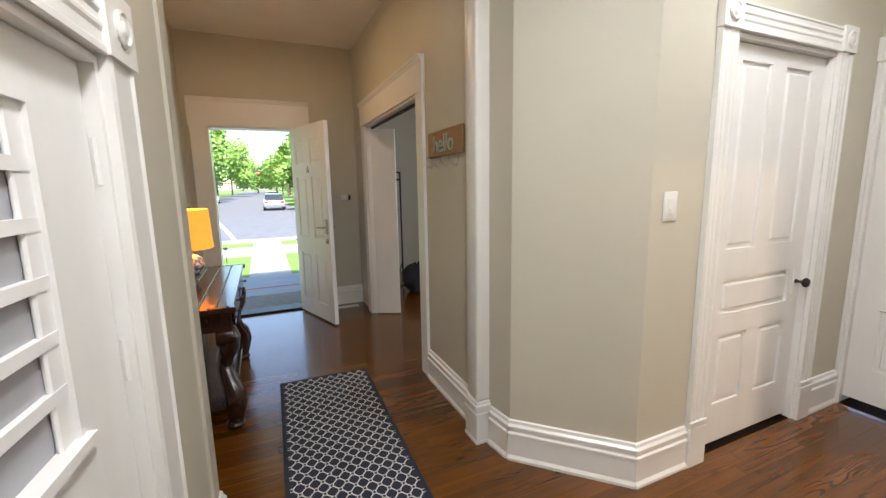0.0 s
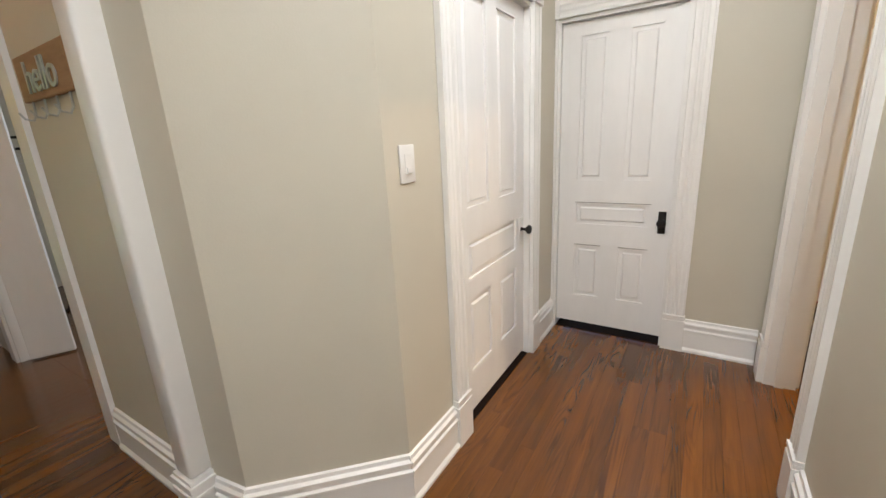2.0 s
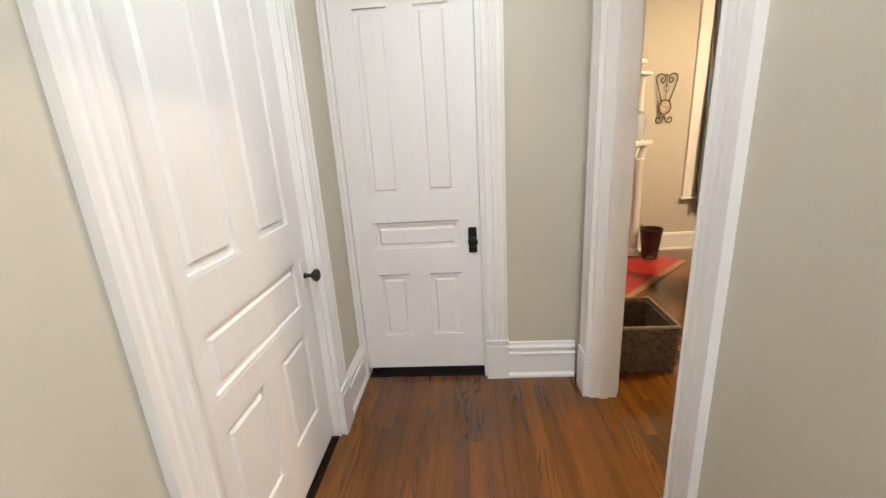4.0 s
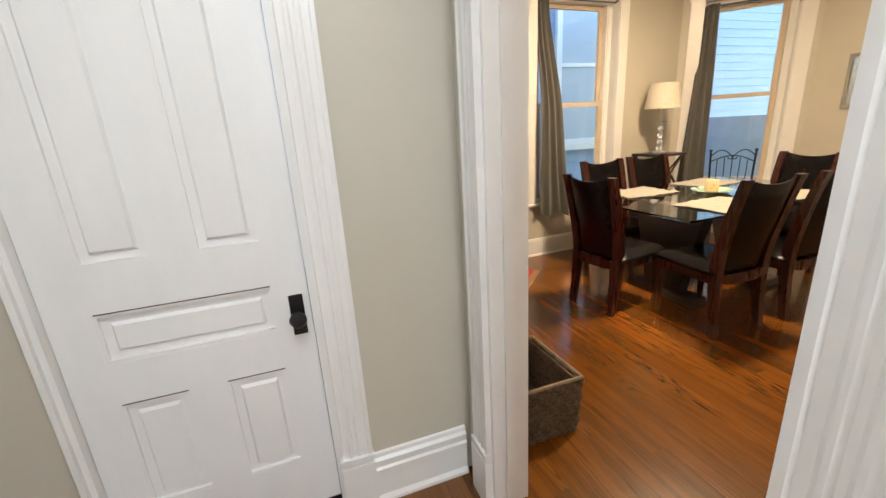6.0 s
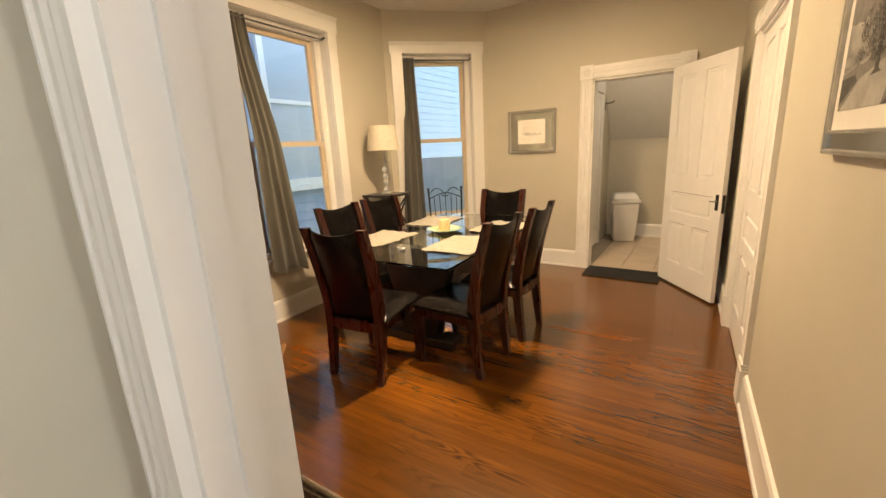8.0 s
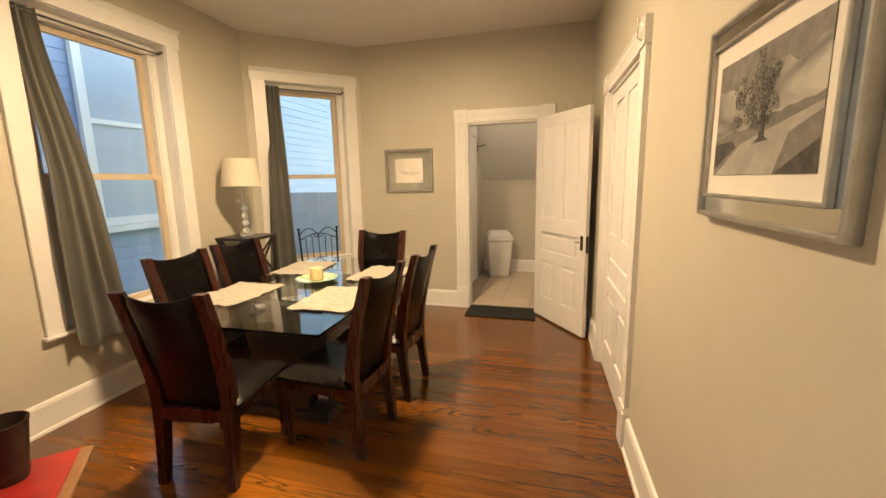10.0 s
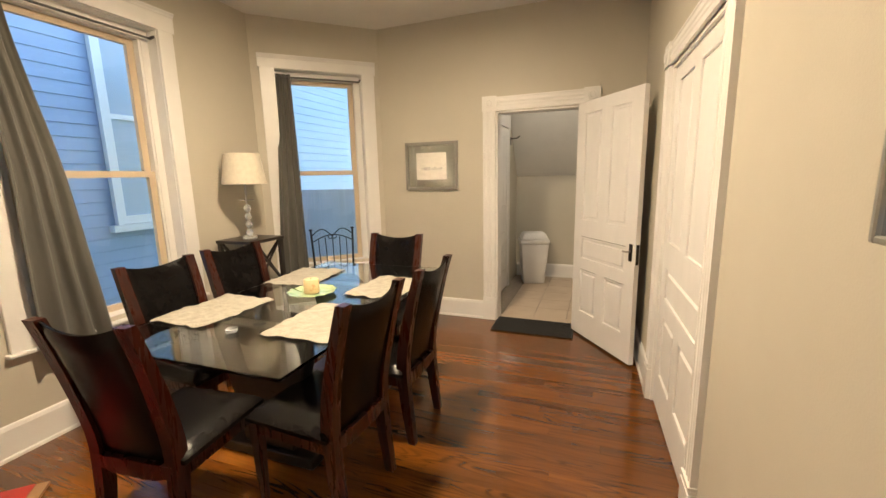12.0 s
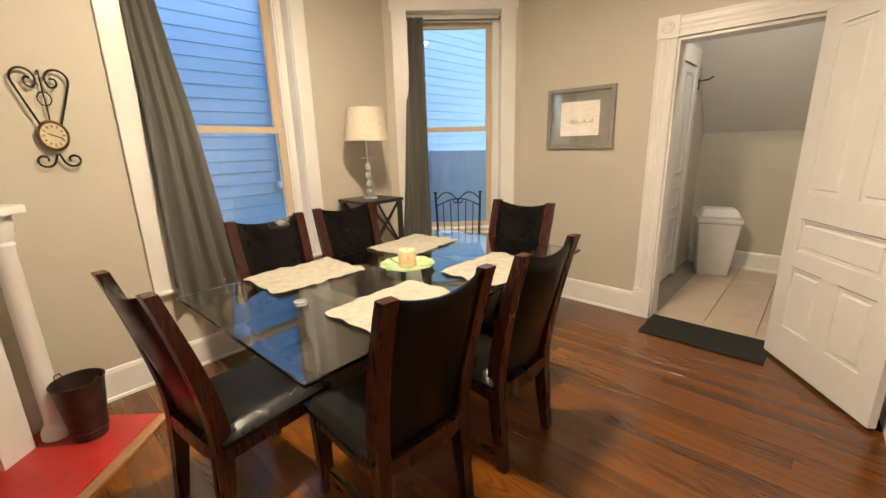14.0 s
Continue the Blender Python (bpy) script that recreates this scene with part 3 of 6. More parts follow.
def window(name, m, s0, s1, z0, z1, label, w=0.135, stop=0.05, head=0.13):
    ob = thing(name, m, label, "window", kind="structure")
    prof = [(0, 0), (0, 0.020), (0.004, 0.023), (w - 0.004, 0.023), (w, 0.020), (w, 0)]
    for s in (s0 - w, s1):
        part("casing", upright(prof, s, z0 - 0.03, z1), WHITE, ob)
    hp = [(0, z1), (0.026, z1), (0.026, z1 + head - 0.035), (0.032, z1 + head - 0.028), (0.034, z1 + head - 0.020), (0.044, z1 + head - 0.008), (0.045, z1 + head), (0, z1 + head)]
    part("header", extruded(hp, 0, s0 - w - 0.012, s1 + w + 0.012), WHITE, ob)
    part("window_sill", bevelled(boxes((s0 - w - 0.02, -0.12, z0 - 0.052, s1 + w + 0.02, 0.045, z0 - 0.030)), 0.006, 2), WHITE, ob)
    part("stool", boxes((s0, -0.178, z0 - 0.029, s1, -0.001, z0 + 0.004)), WHITE, ob)
    for a, b in ((s0 - 0.001, s0 + 0.004), (s1 - 0.004, s1 + 0.001)):
        part("reveal", boxes((a, -0.089, z0 + 0.005, b, 0.002, z1 - 0.005)), WHITE, ob)
    part("reveal", boxes((s0, -0.089, z1 - 0.004, s1, 0.002, z1 + 0.001)), WHITE, ob)
    for a, b in ((s0 - 0.001, s0 + stop), (s1 - stop, s1 + 0.001)):
        part("jamb", boxes((a, -0.178, z0 + 0.005, b, -0.090, z1)), WHITE, ob)
        c = (a + b) / 2 + (0.4 if a > (s0 + s1) / 2 else -0.4) * (b - a) * -0.5
        part("stop_bead", boxes((c - 0.007, -0.0895, z0 + 0.006, c + 0.007, -0.082, z1 - stop)), WHITE, ob)
    part("jamb", boxes((s0 + stop + 0.001, -0.178, z1 - stop, s1 - stop - 0.001, -0.090, z1 + 0.001)), WHITE, ob)
    a, b, c, d = s0 + stop + 0.002, s1 - stop - 0.002, z0 + 0.006, z1 - stop - 0.002
    mid = 1.535
    for nm, y, zz0, zz1 in (("upper_sash", -0.172, mid - 0.018, d), ("lower_sash", -0.136, c, mid + 0.018)):
        q = 0.048
        sa = part(nm, boxes((a, y, zz0, a + q, y + 0.034, zz1), (b - q, y, zz0, b, y + 0.034, zz1), (a + q, y, zz0, b - q, y + 0.034, zz0 + q * 0.85), (a + q, y, zz1 - q * 0.85, b - q, y + 0.034, zz1)), SASH, ob, "tan framed sash")
        pn = part("pane", boxes((a + q - 0.004, y + 0.014, zz0 + q * 0.85 - 0.004, b - q + 0.004, y + 0.019, zz1 - q * 0.85 + 0.004)), PANE, sa, "clear glass")
        pn.visible_shadow = False
    return ob


BAY = along(BC, EB)
window("window_1", BAY, 0.185, 1.010, 0.60, 2.51, "tall white-cased double-hung window in the angled bay wall", 0.13, 0.065, 0.12)
EAST = along(W1A, EN)
window("window_2", EAST, 0.893, 1.893, 0.60, 2.55, "tall white-cased double-hung window with tan sashes", 0.115, 0.075, 0.14)
# not a known window: added, out of view, so the side room gets light
window("added_window_3", along((3.6, 2.5), (3.6, 6.4)), 0.25, 1.35, 0.60, 2.40, "unseen white-cased double-hung window added to light the side room")
baseboard(BAY, 0.0, dist(BC, EB), PLAINBASE)
baseboard(EAST, 0.0, 2.44, PLAINBASE)
ROD = mat("pewter_rod", (0.18, 0.18, 0.18), (0.14, 0.14, 0.14), 0.35, 20, metal=0.9)


# back passage
pm = thing("passage_door", pose(3.797, -5.55, 0, 0, 0, 90), "closed white door in the passage wall", "door", kind="structure")
trim(pm, -0.30, 0.45, 2.05, w=0.10, jamb=False, style="plain", plinth=0.0)
leaf(pm, Matrix.Translation((-0.30, 0.012, 0.02)), 0.75, 2.02, FIVE, 0.01)
PW2 = mat("passage_white", (0.70, 0.69, 0.66), (0.66, 0.65, 0.62), 0.6, 3)
sl = part("sloped_soffit", extruded([(-6.545, 1.45), (-6.545, 1.47), (-5.55, 2.94), (-5.52, 2.94)], 0, 2.21, 3.795), PW2)
tagged(sl, "white sloped underside above the passage wall", "soffit", kind="structure")
baseboard(along((2.2, -6.55), (3.85, -6.55)), 0.02, 1.58, PLAINBASE)
br = thing("wall_bracket", pose(3.745, -5.98, 1.90), "small black iron bracket on the passage wall", "bracket")
part("plate", boxes((0.026, -0.02, -0.05, 0.034, 0.02, 0.05)), BLACK, br)
part("arm", tube([(0.03, 0, 0.03), (-0.05, 0, 0.035), (-0.09, 0, 0.06)], 0.007), BLACK, br)
pf = part("passage_floor", boxes((2.1, -6.65, -0.12, 3.9, -4.702, -0.012)), GROUT)
tagged(pf, "beige ceramic tile floor with brown grout", "floor", kind="structure")

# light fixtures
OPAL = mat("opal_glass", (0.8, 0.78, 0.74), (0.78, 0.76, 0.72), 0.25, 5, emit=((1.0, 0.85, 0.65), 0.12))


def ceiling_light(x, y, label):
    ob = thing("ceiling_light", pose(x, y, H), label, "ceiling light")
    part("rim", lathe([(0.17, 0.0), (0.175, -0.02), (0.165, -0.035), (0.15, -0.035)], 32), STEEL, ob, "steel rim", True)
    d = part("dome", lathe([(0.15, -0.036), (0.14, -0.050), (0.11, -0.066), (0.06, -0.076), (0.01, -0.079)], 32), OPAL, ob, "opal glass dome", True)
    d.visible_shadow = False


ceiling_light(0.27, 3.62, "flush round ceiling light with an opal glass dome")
# the next three fixtures are unseen; their domes copy the hall one
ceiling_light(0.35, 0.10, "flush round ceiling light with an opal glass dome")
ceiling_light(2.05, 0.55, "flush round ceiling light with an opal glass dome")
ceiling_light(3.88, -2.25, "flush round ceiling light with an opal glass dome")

# ---- things: dining room ----
MAHOG = mat("mahogany", (0.048, 0.0085, 0.0032), (0.018, 0.0038, 0.002), 0.27, 5.0, stretch=(6, 6, 0.7), bump=0.05, fine=60, coat=0.08, spec=0.35)
LEATHER = mat("dark_leather", (0.0055, 0.0046, 0.0045), (0.0036, 0.0031, 0.0031), 0.23, 20, bump=0.08, fine=180, spec=0.13)
ESPRESSO = mat("espresso_wood", (0.014, 0.010, 0.009), (0.020, 0.014, 0.012), 0.3, 6, stretch=(1, 1, 5), bump=0.04)


def smoothstep(t):
    return t * t * (3 - 2 * t)


def back_y(z):
    """How far a chair's back leans at height z."""
    if z < 0.45:
        return -0.205 - 0.042 * (1 - z / 0.45) ** 1.6
    t = (z - 0.45) / 0.555
    return -0.205 - 0.125 * t ** 1.35


def dining_chair(m):
    ob = thing("dining_chair", m, "mahogany dining chair upholstered in dark brown leather", "chair", "dining chairs round the table")
    for sx in (-1, 1):
        n = 14
        bm = bmesh.new()
        rows = []
        for i in range(n + 1):
            z = 1.005 * i / n
            y, wd, dp = back_y(z), 0.021 + 0.006 * smoothstep(min(1, z / 0.5)), 0.020 + 0.010 * math.sin(math.pi * min(1, z / 0.9))
            x = sx * (0.188 + 0.017 * smoothstep(min(1, max(0, (z - 0.4) / 0.55))))
            rows.append([bm.verts.new((x + a * wd, y + b * dp, z)) for a, b in ((-1, -1), (1, -1), (1, 1), (-1, 1))])
        for a, b in zip(rows, rows[1:]):
            for k in range(4):
                bm.faces.new((a[k], a[(k + 1) % 4], b[(k + 1) % 4], b[k]))
        bm.faces.new(rows[0][::-1])
        bm.faces.new(rows[-1])
        part("back_post", bm, MAHOG, ob, smooth=True)
        bm = bmesh.new()
        rows = []
        for z, wd in ((0, 0.014), (0.2, 0.018), (0.40, 0.023)):
            rows.append([bm.verts.new((sx * 0.20 + a * wd, 0.205 + b * wd, z)) for a, b in ((-1, -1), (1, -1), (1, 1), (-1, 1))])
        for a, b in zip(rows, rows[1:]):
            for k in range(4):
                bm.faces.new((a[k], a[(k + 1) % 4], b[(k + 1) % 4], b[k]))
        bm.faces.new(rows[0][::-1])
        bm.faces.new(rows[-1])
        part("front_leg", bm, MAHOG, ob)
        part("side_rail", boxes((sx * 0.205 - 0.012, -0.20, 0.345, sx * 0.205 + 0.012, 0.19, 0.405)), MAHOG, ob)
    part("front_rail", boxes((-0.19, 0.195, 0.345, 0.19, 0.219, 0.405)), MAHOG, ob)
    part("rear_rail", boxes((-0.19, -0.225, 0.345, 0.19, -0.205, 0.405)), MAHOG, ob)

    def cushion(u, v):
        x, y = (u - 0.5) * 0.47, -0.215 + v * 0.455
        edge = min(u, 1 - u, v, 1 - v)
        return x, y, 0.425 + 0.048 * min(1, (edge / 0.16)) ** 0.45
    bm = bmesh.new()
    nu = 14
    g = [[bm.verts.new(cushion(i / nu, j / nu)) for j in range(nu + 1)] for i in range(nu + 1)]
    for i in range(nu):
        for j in range(nu):
            bm.faces.new((g[i][j], g[i + 1][j], g[i + 1][j + 1], g[i][j + 1]))
    edges = [e for e in bm.edges if e.is_boundary]
    r = bmesh.ops.extrude_edge_only(bm, edges=edges)
    for v in [e for e in r["geom"] if isinstance(e, bmesh.types.BMVert)]:
        v.co.z = 0.406
    bmesh.ops.contextual_create(bm, geom=[e for e in bm.edges if e.is_boundary])
    part("seat", bm, LEATHER, ob, "padded dark leather seat", True)
    # padded back between the posts, hollow towards the sitter, its top edge dished
    bm = bmesh.new()
    nu, nv = 12, 14
    for side in (1, -1):
        g = []
        for i in range(nu + 1):
            col = []
            for j in range(nv + 1):
                u, v = i / nu, j / nv
                x = (u - 0.5) * 0.37
                z = 0.40 + v * (0.600 - 0.034 * (1 - (2 * u - 1) ** 2))
                hollow = -0.028 * (1 - (2 * u - 1) ** 2) * smoothstep(min(1, v * 1.6))
                puff = 0.020 * (min(1, min(u, 1 - u) / 0.12) * min(1, min(v, 1 - v) / 0.06)) ** 0.5
                col.append(bm.verts.new((x, back_y(z) + hollow + side * (0.006 + puff * (1.0 if side > 0 else 0.55)), z)))
            g.append(col)
        for i in range(nu):
            for j in range(nv):
                bm.faces.new((g[i][j], g[i + 1][j], g[i + 1][j + 1], g[i][j + 1]))
        if side > 0:
            first = g
    ring = lambda q: [q[i][0] for i in range(nu)] + [q[nu][j] for j in range(nv)] + [q[i][nv] for i in range(nu, 0, -1)] + [q[0][j] for j in range(nv, 0, -1)]
    a, b = ring(first), ring(g)
    for k in range(len(a)):
        bm.faces.new((a[k], a[(k + 1) % len(a)], b[(k + 1) % len(a)], b[k]))
    part("backrest", bm, LEATHER, ob, "padded dark leather backrest", True)
    lo = extruded([(-0.195, 0.405), (0.195, 0.405), (0.195, 0.36), (0.10, 0.335), (-0.10, 0.335), (-0.195, 0.36)], 1, -0.238, -0.210)
    part("curved_rail", lo, MAHOG, ob)
    return ob


c0 = dining_chair(pose(3.87, -2.062, 0, 0, 0, -93))
for x, y, r in ((3.84, -2.65, -90), (4.85, -2.233, 88), (4.872, -2.785, 85), (4.365, -1.728, 187), (4.245, -3.32, 3)):
    copy_thing(c0, pose(x, y, 0, 0, 0, r))

# glass table on two slab pedestals
tb = thing("dining_table", pose(4.295, -2.580, 0, 0, 0, 1.4), "rectangular glass-topped dining table on dark wooden pedestals", "table")
tg = bevelled(boxes((-0.55, -0.928, 0.748, 0.55, 0.928, 0.762)), 0.005, 2)
gt = part("tabletop", tg, CLEAR, tb, "thick clear glass top with bevelled edges")
gt.visible_shadow = False
for sy in (-1, 1):
    pp = extruded([(-0.16, 0.06), (0.16, 0.06), (0.20, 0.30), (0.30, 0.66), (0.30, 0.72), (-0.30, 0.72), (-0.30, 0.66), (-0.20, 0.30)], 1, sy * 0.42 - 0.05, sy * 0.42 + 0.05)
    part("pedestal", bevelled(pp, 0.006, 1), ESPRESSO, tb, "dark wooden flared pedestal")
    part("foot", bevelled(boxes((-0.30, sy * 0.42 - 0.08, 0, 0.30, sy * 0.42 + 0.08, 0.06)), 0.008, 2), ESPRESSO, tb)
    for sx in (-1, 1):
        part("glass_pad", lathe([(0.02, 0.72), (0.02, 0.742), (0.026, 0.745), (0.026, 0.748)], 16, at=(sx * 0.24, sy * 0.42, 0)), STEEL, tb, "round steel pad", True)
part("stretcher", boxes((-0.05, -0.37, 0.16, 0.05, 0.37, 0.30)), ESPRESSO, tb)

CLOTH = mat("cream_quilted_cloth", (0.43, 0.405, 0.335), (0.33, 0.31, 0.25), 0.85, 26, bump=0.7, fine=90, sheen=0.2)


def placemat(x, y, rz, seed):
    rnd = random.Random(seed)
    ph = [rnd.uniform(0, 6) for _ in range(6)]

    def f(u, v):
        X, Y = (u - 0.5) * 0.37, (v - 0.5) * 0.49
        e = 0.006 * math.sin(v * 23 + ph[0]) * (2 * u - 1) ** 4 * (1 if u > 0.5 else -1)
        e2 = 0.006 * math.sin(u * 17 + ph[1]) * (2 * v - 1) ** 4 * (1 if v > 0.5 else -1)
        z = 0.006 + 0.0035 * math.sin(X * 60 + 2 * math.sin(Y * 22 + ph[2]) + ph[3]) * math.sin(Y * 45 + ph[4]) + 0.002 * math.sin(Y * 14 + X * 20 + ph[5])
        return X + e, Y + e2, z
    ob = part("placemat", sheet(f, 30, 44, -0.003), CLOTH, smooth=True)
    ob.matrix_world = pose(x, y, 0.7625, 0, 0, rz)
    tagged(ob, "cream quilted cloth placemat with rumpled edges", "placemat", "placemats on the table")


placemat(4.648, -2.187, 1, 1)
placemat(3.945, -2.220, 2, 2)
placemat(4.670, -2.975, 6, 3)
placemat(3.945, -2.885, 0, 4)

pl = thing("plate", pose(4.328, -2.608, 0.763), "pale green scalloped ceramic plate holding a candle", "plate")


def scallop(u, v):
    a, r = 2 * math.pi * u, 0.02 + v * 0.125
    rr = r * (1 + 0.035 * v * math.sin(12 * a))
    return rr * math.cos(a), rr * math.sin(a), 0.006 + 0.020 * v ** 3


PGREEN = mat("green_glazed_ceramic", (0.30, 0.44, 0.20), (0.50, 0.58, 0.36), 0.18, 18, coat=0.4)
bm = sheet(scallop, 72, 8, -0.004)
bmesh.ops.remove_doubles(bm, verts=bm.verts, dist=0.0005)
part("dish", bm, PGREEN, pl, smooth=True)
part("foot_ring", lathe([(0.06, 0.0), (0.06, 0.005), (0.022, 0.0065)], 28), PGREEN, pl)
WAX = mat("cream_and_amber_wax", (0.70, 0.55, 0.33), (0.50, 0.16, 0.05), 0.45, 14, spread=(0.52, 0.66))
cd = thing("candle", pose(4.333, -2.612, 0.773), "squat pillar candle of cream and amber wax", "candle")
part("wax", lathe([(0.046, 0.0), (0.047, 0.004), (0.047, 0.080), (0.042, 0.087), (0.030, 0.084), (0.010, 0.080)], 28), WAX, cd, smooth=True)
part("wick", tube([(0, 0, 0.078), (0.002, 0, 0.090)], 0.0012, 6), BLACK, cd, "black wick")
gw = thing("glass_tumbler", pose(4.28, -1.96, 0.763), "small clear glass standing on the table", "glass")
part("bowl", lathe([(0.018, 0.0), (0.026, 0.003), (0.030, 0.018), (0.028, 0.019), (0.023, 0.006), (0.004, 0.005)], 20), CRYSTAL, gw, smooth=True)

# end table and lamp
et = thing("end_table", pose(5.465, -3.25, 0.0, 0, 0, 2) @ Matrix.Diagonal((1, 1, 1.032, 1)), "tall black wooden end table with crossed side bars", "table")
part("tabletop", bevelled(boxes((-0.19, -0.19, 0.93, 0.19, 0.19, 0.955)), 0.003, 1), ESPRESSO, et)
for sx in (-1, 1):
    for sy in (-1, 1):
        part("leg", boxes((sx * 0.165 - 0.016, sy * 0.165 - 0.016, 0, sx * 0.165 + 0.016, sy * 0.165 + 0.016, 0.93)), ESPRESSO, et)
for z in (0.18, 0.55):
    part("shelf", boxes((-0.165, -0.165, z, 0.165, 0.165, z + 0.018)), ESPRESSO, et)
for sx in (-1, 1):
    for d in (-1, 1):
        part("cross_bar", tube([(sx * 0.165, -d * 0.15, 0.575), (sx * 0.165 + d * 0.002, d * 0.15, 0.93)], 0.010, 4), ESPRESSO, et)
        part("cross_bar", tube([(-d * 0.15, sx * 0.165, 0.575), (d * 0.15, sx * 0.165 + d * 0.002, 0.93)], 0.010, 4), ESPRESSO, et)
CREAM = mat("cream_linen_shade", (0.68, 0.62, 0.50), (0.62, 0.56, 0.45), 0.85, 30, bump=0.15, fine=250)
lp = thing("table_lamp", pose(5.46, -3.242, 0.987), "crystal-stemmed table lamp with a cream drum shade", "lamp")
part("base", lathe([(0.062, 0), (0.064, 0.01), (0.05, 0.018), (0.02, 0.024)], 24), CRYSTAL, lp, "clear glass foot", True)
for k in range(4):
    z = 0.05 + k * 0.068
    part("glass_ball", lathe([(0.010, z - 0.030), (0.022, z - 0.022), (0.030, z), (0.022, z + 0.022), (0.010, z + 0.030)], 10), CRYSTAL, lp, "faceted crystal ball")
    part("collar", lathe([(0.012, z + 0.031), (0.016, z + 0.034), (0.012, z + 0.037)], 14), STEEL, lp, smooth=True)
part("disc", lathe([(0.01, 0.318), (0.055, 0.322), (0.055, 0.328), (0.01, 0.332)], 24), CRYSTAL, lp, "clear glass disc", True)
part("stem", lathe([(0.007, 0.02), (0.007, 0.50)], 10), STEEL, lp, "steel stem", True)
bm = lathe([(0.174, 0.458), (0.138, 0.705), (0.135, 0.705), (0.171, 0.458)], 48)
for f in [f for f in bm.faces if len(f.verts) > 4]:
    bm.faces.remove(f)
vs = list(bm.verts)
for k in range(48):
    bm.faces.new((vs[k], vs[(k + 1) % 48], vs[144 + (k + 1) % 48], vs[144 + k]))
part("shade", bm, CREAM, lp, "cream linen drum shade", True)

# black metal chair by the window
mc = thing("metal_chair", pose(5.078, -3.925, 0, 0, 0, 45), "black wrought iron chair with a scrolled back", "chair")
for sx in (-1, 1):
    part("back_post", tube([(sx * 0.19, -0.20, 0), (sx * 0.19, -0.20, 0.45), (sx * 0.21, -0.235, 0.96)], 0.011), BLACK, mc, smooth=True)
    part("finial", lathe([(0.016, 0.955), (0.020, 0.962), (0.016, 0.970), (0.004, 0.974)], 12, at=(sx * 0.21, -0.235, 0)), BLACK, mc)
    part("front_leg", tube([(sx * 0.19, 0.19, 0), (sx * 0.19, 0.19, 0.44)], 0.011), BLACK, mc, smooth=True)
for k in (-2, -1, 0, 1, 2):
    x = k * 0.07
    part("spindle", tube([(x * 0.9, -0.205, 0.47), (x, -0.22, 0.75), (x * (1.05 if abs(k) < 2 else 1.0), -0.231, 0.90 - 0.02 * abs(k))], 0.005, 6), BLACK, mc, smooth=True)
part("lower_rail", tube([(-0.20, -0.231, 0.84)] + [(-0.20 + 0.05 * i, -0.231, 0.84 + 0.065 * math.sin(math.pi * i / 8)) for i in range(1, 8)] + [(0.20, -0.231, 0.84)], 0.006, 6), BLACK, mc, smooth=True)
for sx in (-1, 1):
    pts = [(sx * (0.205 - 0.20 * t), -0.233, 0.90 + 0.075 * math.sin(math.pi * t * 0.95) - 0.02 * t) for t in [i / 10 for i in range(11)]]
    pts += [(sx * (0.02 + 0.022 * math.cos(a)), -0.233, 0.885 + 0.020 * math.sin(a)) for a in [2.6 + i * 0.5 for i in range(9)]]
    part("top_scroll", tube(pts, 0.006, 6), BLACK, mc, smooth=True)
part("seat", bevelled(boxes((-0.20, -0.20, 0.44, 0.20, 0.20, 0.475)), 0.012, 2), LEATHER, mc, "dark padded seat", True)

# curtains
DRAPE = mat("grey_curtain_cloth", (0.118, 0.116, 0.102), (0.096, 0.094, 0.083), 0.8, 6, stretch=(1, 1, 0.3), bump=0.2, fine=260, sheen=0.15)


def curtain(m, top, bottom, seed, label, folds, lift=0.0):
    """A gathered drop: top and bottom are (from, to, height) along the wall; it hangs 6 cm off it."""
    rnd = random.Random(seed)
    ph = [rnd.uniform(0, 6.28) for _ in range(5)]

    def f(u, v):
        t = v ** 1.15
        a, b = top[0] + (bottom[0] - top[0]) * t, top[1] + (bottom[1] - top[1]) * t
        z = top[2] + (bottom[2] - top[2]) * v - lift * u * v ** 3 - 0.02 * math.sin(u * 9 + ph[0]) * v ** 6
        amp = 0.013 + 0.012 * v
        y = -0.045 + 0.118 * smoothstep(min(1, max(0, (v - 0.02) / 0.5))) + amp * math.sin(2 * math.pi * folds * u + ph[1] + 1.2 * math.sin(3 * v + ph[2])) + 0.0035 * math.sin(2 * math.pi * folds * 2.3 * u + ph[3] - 2 * v) + 0.0018 * math.sin(31 * v + 6 * u + ph[0]) * math.sin(9 * u + ph[2])
        w = 0.006 * math.sin(7 * v + 9 * u + ph[4]) * v
        return a + (b - a) * u + w, y, z
    ob = thing("curtain", m, label, "curtain", "grey curtains")
    part("drop", sheet(f, 84, 60, 0.0025), DRAPE, ob, smooth=True)
    return ob


cur = curtain(EAST, (1.735, 1.882, 2.515), (1.50, 1.905, 0.42), 4, "grey cloth curtain pulled to one side of the window", 3.3, -0.05)
part("rod", tube([(0.900, -0.045, 2.49), (1.886, -0.045, 2.49)], 0.008), ROD, cur, "thin pewter curtain rod", True)
for s in (0.902, 1.884):
    part("rod_bracket", tube([(s, -0.045, 2.50), (s, -0.010, 2.50)], 0.010, 8), ROD, cur)
cur = curtain(BAY, (0.865, 1.000, 2.475), (0.845, 1.125, 0.44), 7, "grey cloth curtain hanging straight beside the window", 2.8)
part("rod", tube([(0.192, -0.045, 2.45), (1.003, -0.045, 2.45)], 0.008), ROD, cur, "thin pewter curtain rod", True)
for s in (0.194, 1.001):
    part("rod_bracket", tube([(s, -0.045, 2.46), (s, -0.010, 2.46)], 0.010, 8), ROD, cur)

